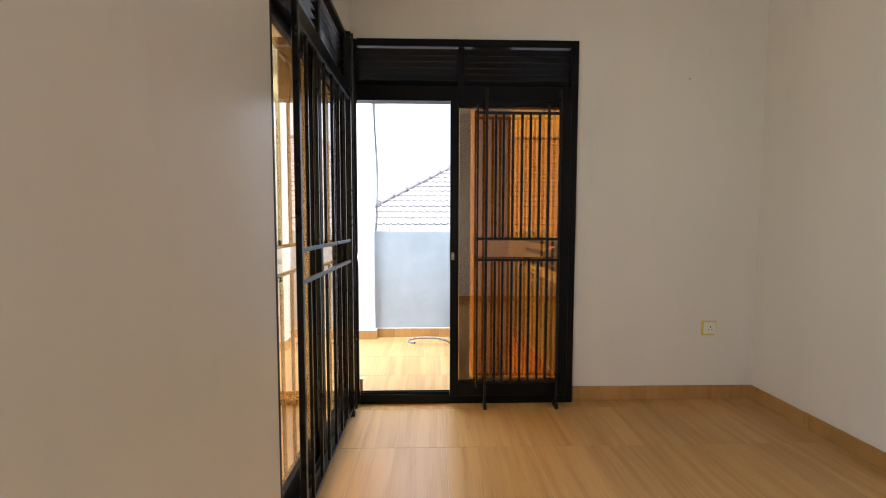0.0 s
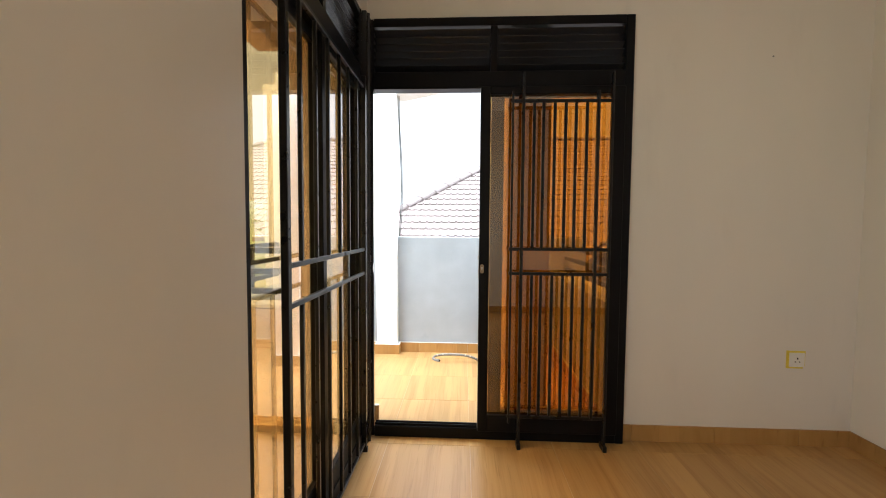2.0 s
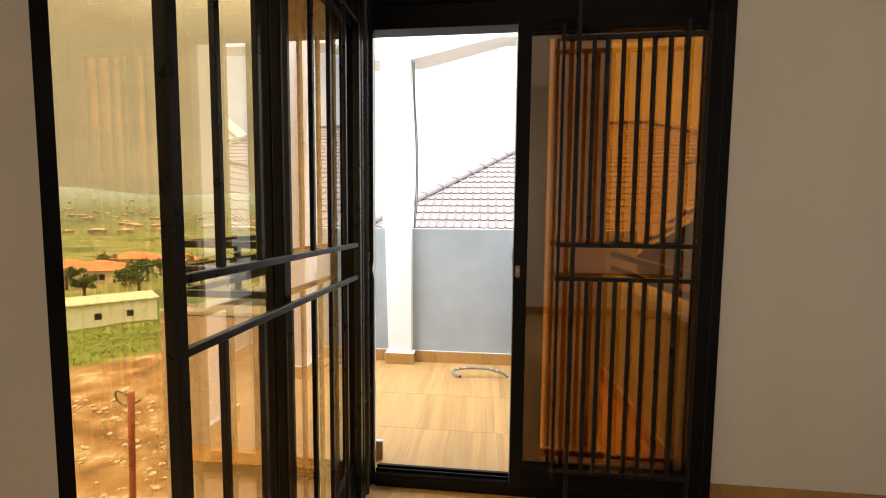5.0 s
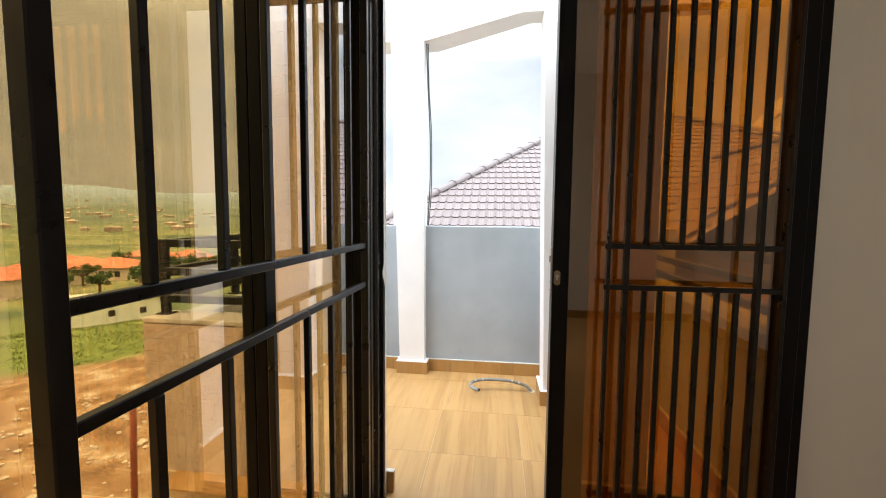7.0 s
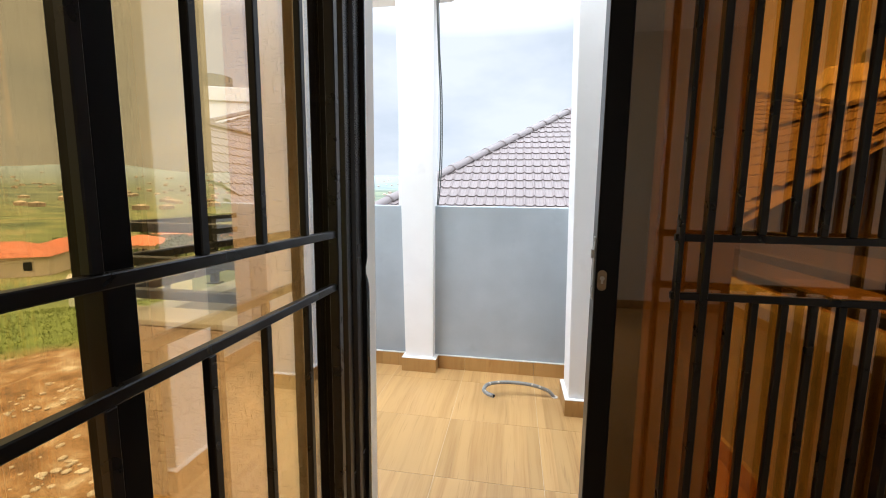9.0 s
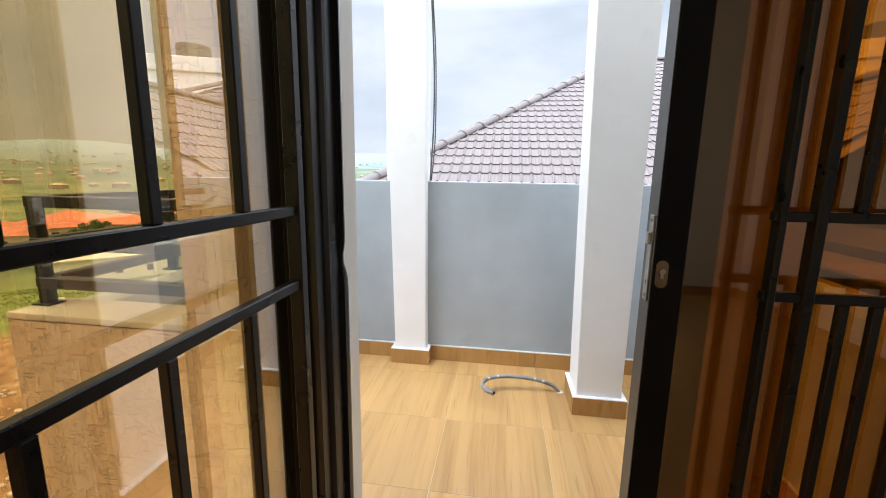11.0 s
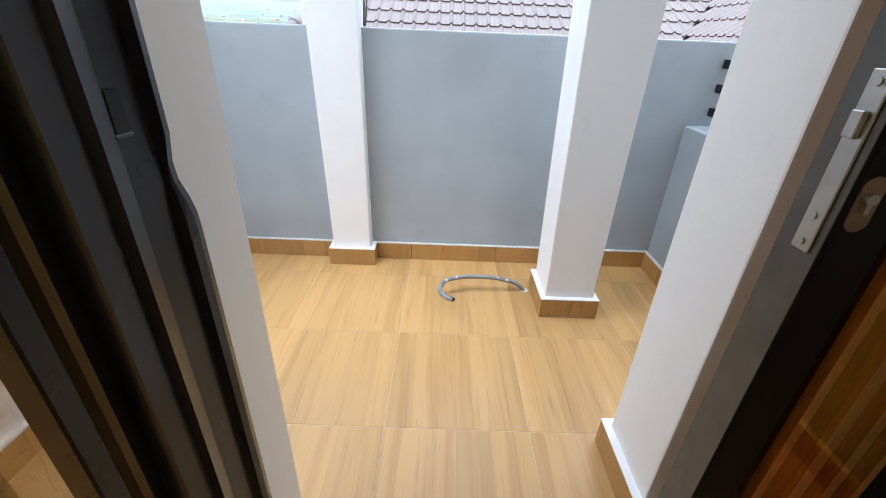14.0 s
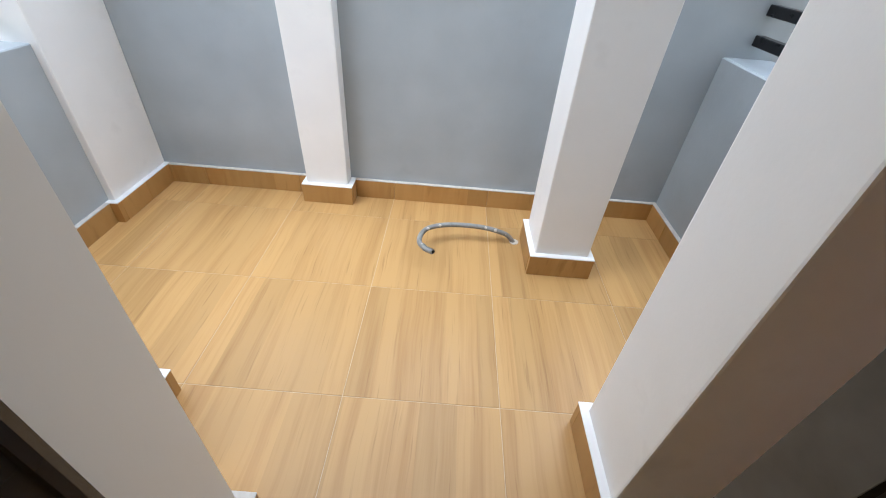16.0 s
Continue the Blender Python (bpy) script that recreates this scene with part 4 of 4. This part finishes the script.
def far_house(bearing, r, w, d, h, turn, label, roof_mat=M_REDROOF):
    p = at_bearing(bearing, r)
    ob = thing("house", label, "house", p, "houses in the valley")
    ob.rotation_euler = (0, 0, radians(turn))
    part("wall", box_bm(-w / 2, w / 2, -d / 2, d / 2, -2.0, h), M_FARWALL, ob)
    part("roof", hip_roof_bm(w, d, h, h * 0.62), roof_mat, ob)
    for x in (-w * 0.3, 0.0, w * 0.3):
        part("window", box_bm(x - 0.5, x + 0.5, -d / 2 - 0.05, -d / 2 + 0.02, h * 0.35, h * 0.75), M_DARKHOLE, ob)
    return ob


rnd = random.Random(4)
far_house(-56.5, 92, 12, 9, 3.2, 35, "house with a wide orange-red hip roof below the meadow")
far_house(-52.0, 104, 11, 8, 3.0, 60, "house with an orange tiled roof and pale walls")
far_house(-50.5, 134, 10, 9, 3.0, 20, "house with a dull red hip roof among trees")
far_house(-48.5, 118, 9, 8, 2.8, 50, "house with an orange-red roof beside the road")
far_house(-46.0, 109, 10, 8, 2.8, 10, "house with an orange tiled roof beyond the white wall")
far_house(-61.0, 123, 12, 9, 3.2, 70, "house with a red hip roof at the valley's edge")
far_house(-43.0, 147, 11, 8, 3.0, 30, "house with a red roof partly behind trees")
far_house(-66.0, 101, 12, 9, 3.2, 10, "house with a faded red hip roof")
far_house(-39.0, 126, 10, 8, 3.0, 45, "house with an orange roof and cream walls")
outbuilding = thing("outbuilding", "low flat-roofed white block building at the meadow's end", "building", at_bearing(-47.0, 43), "")
outbuilding.rotation_euler = (0, 0, radians(48))
part("wall", box_bm(-4.0, 4.0, -2.0, 2.0, -2.0, 2.3), M_WHITE, outbuilding)
part("roof", box_bm(-4.2, 4.2, -2.2, 2.2, 2.3, 2.45, bevel=0.02), M_CAPSTONE, outbuilding)
for x in (-2.4, 0.2, 2.2):
    part("window", box_bm(x - 0.22, x + 0.22, -2.03, -1.98, 1.1, 1.6), M_DARKHOLE, outbuilding)

far_bm = []
for i in range(420):
    r = 420 * (1 + 4 * rnd.random() ** 1.2)
    p = at_bearing(rnd.uniform(-80, 20), r)
    w, h = rnd.uniform(5, 10), rnd.uniform(2.2, 3.4)
    b = join(box_bm(-w / 2, w / 2, -w / 2.6, w / 2.6, -2, h), hip_roof_bm(w, w / 1.3, h, 1.4))
    bmesh.ops.rotate(b, matrix=Matrix.Rotation(rnd.uniform(0, 3), 3, "Z"), verts=b.verts)
    bmesh.ops.translate(b, vec=p, verts=b.verts)
    far_bm.append(b)
tagged(part("far_town", join(*far_bm), mat("far_town_walls", (0.46, 0.36, 0.28), 0.8, vary=0.5, scale=0.02)), "scattered small houses far down the valley", "houses", kind="stuff")


def tree(bearing, r, h, label):
    p = at_bearing(bearing, r)
    ob = thing("tree", label, "tree", p, "trees in the valley")
    tr = random.Random(int(bearing * 10) + 99)
    bms = [tube_bm([(0, 0, -0.5), (0.1, 0, h * 0.3), (0.0, 0.1, h * 0.6)], 0.16 + h * 0.01, 6, 2)]
    for k in range(5):
        a = k * 1.3
        bms.append(tube_bm([(0, 0.05, h * 0.35), (math.cos(a) * h * 0.16, math.sin(a) * h * 0.16, h * 0.55), (math.cos(a) * h * 0.3, math.sin(a) * h * 0.3, h * 0.72)], 0.06, 5, 2))
    part("trunk", join(*bms), M_BARK, ob)
    bm = bmesh.new()
    lumps = [(tr.gauss(0, h * 0.2), tr.gauss(0, h * 0.2), h * tr.uniform(0.5, 0.9), h * tr.uniform(0.10, 0.2)) for _ in range(9)]
    for x, y, z, rad in lumps:
        for _ in range(70):
            v = Vector((tr.gauss(0, 1), tr.gauss(0, 1), tr.gauss(0, 0.8))).normalized() * rad * tr.uniform(0.6, 1.1)
            c = Vector((x, y, z)) + v
            s1 = Vector((tr.gauss(0, 1), tr.gauss(0, 1), tr.gauss(0, 1))).normalized() * 0.28
            s2 = Vector((tr.gauss(0, 1), tr.gauss(0, 1), tr.gauss(0, 1))).normalized() * 0.28
            bm.faces.new([bm.verts.new(c), bm.verts.new(c + s1), bm.verts.new(c + s1 + s2), bm.verts.new(c + s2)])
    part("crown", bm, M_LEAF, ob)
    return ob


for i in range(26):
    tree(-66 + i * 1.35 + rnd.uniform(-0.5, 0.5), rnd.uniform(58, 135), rnd.uniform(3.0, 6.0), "bushy green tree between the valley's houses")

# meadow grass, rubble and a far belt of woods
gb = bmesh.new()
for i in range(15000):
    p = at_bearing(rnd.uniform(-72, -30), rnd.uniform(20.8, 40))
    if noise.noise(p * 0.5) > 0.32:
        continue
    a, hgt, wd = rnd.uniform(0, 3.14), rnd.uniform(0.05, 0.16), 0.03
    dx, dy = math.cos(a) * wd, math.sin(a) * wd
    lean = Vector((rnd.uniform(-0.15, 0.15), rnd.uniform(-0.15, 0.15), hgt))
    gb.faces.new([gb.verts.new(p + Vector((dx, dy, 0))), gb.verts.new(p - Vector((dx, dy, 0))), gb.verts.new(p + lean)])
tagged(part("meadow_grass", gb, mat("meadow_blades", (0.16, 0.20, 0.04), 0.8, vary=0.4, scale=0.6)), "tall green meadow grass beyond the bare earth", "grass", kind="stuff")
rb = []
for i in range(420):
    p = at_bearing(rnd.uniform(-64, -34), rnd.uniform(7.0, 16.5))
    b = bmesh.new()
    bmesh.ops.create_icosphere(b, subdivisions=1, radius=rnd.uniform(0.02, 0.085) * (2.2 if rnd.random() < 0.06 else 1))
    bmesh.ops.scale(b, vec=(rnd.uniform(0.7, 1.6), rnd.uniform(0.7, 1.4), rnd.uniform(0.35, 0.8)), verts=b.verts)
    bmesh.ops.translate(b, vec=p + Vector((0, 0, 0.02)), verts=b.verts)
    rb.append(b)
tagged(part("rubble", join(*rb), M_STONE), "pale broken stones and rubble on the bare earth", "rubble", kind="stuff")

pole_at = at_bearing(-46.5, 6.3)
pole = thing("rusty_pole", "rust-red steel pole standing in the yard with a wire loop", "pole", pole_at)
part("pipe", tube_bm([(0, 0, -0.2), (0.02, 0.01, 1.8), (0.06, 0.03, -1.02 - pole_at.z)], 0.04, 8, 2), M_RUST, pole, smooth=True)
part("wire", tube_bm([(0.06, 0.03, -1.1 - pole_at.z), (-0.12, 0.0, -1.0 - pole_at.z), (-0.16, 0.05, -1.16 - pole_at.z), (0.0, 0.06, -1.22 - pole_at.z), (0.18, 0.05, -1.12 - pole_at.z)], 0.012, 5), M_CABLE, pole)

# a taller white house to the north-east with a tank on its roof
white_house = thing("white_house", "white flat-roofed house with a dark tank on its roof", "house", (15.0, 17.5, -4.5))
white_house.rotation_euler = (0, 0, radians(-20))
part("wall", box_bm(-4.5, 3.5, 0, 7, -0.5, 9.9, bevel=0.03), M_WHITE, white_house)
part("parapet", boxes((-4.6, 3.6, -0.1, 0.1, 9.9, 10.5), (-4.6, -4.4, 0.1, 7.0, 9.9, 10.5), bevel=0.02), M_WHITE, white_house)
part("tank", cyl_bm((-2.6, 1.6, 10.6), 0.7, 1.4, "Z", 24), M_CABLE, white_house, "dark plastic water tank")
for x in (-3.0, -0.5, 2.0):
    part("window", box_bm(x - 0.6, x + 0.6, -0.04, 0.03, 6.4, 7.8), M_DARKHOLE, white_house)

# small drill mark left in the door wall
tagged(part("wall_plug", cyl_bm((1.76, YN - 0.001, 2.33), 0.005, 0.004, "Y", 10), M_CONDUIT), "small grey drill mark in the cream wall", "wall plug")

# ---------------------------------------------------------------- floor tiles
tile_floor(floor, cuts(XW, XE, 0.01, 0.5), cuts(YS, YN, 2.12, 0.5))
tile_floor(balcony_floor, cuts(-1.735, 0.905, 0.008, 0.4985), cuts(YO - 0.12, 4.475, 3.268, 0.503))
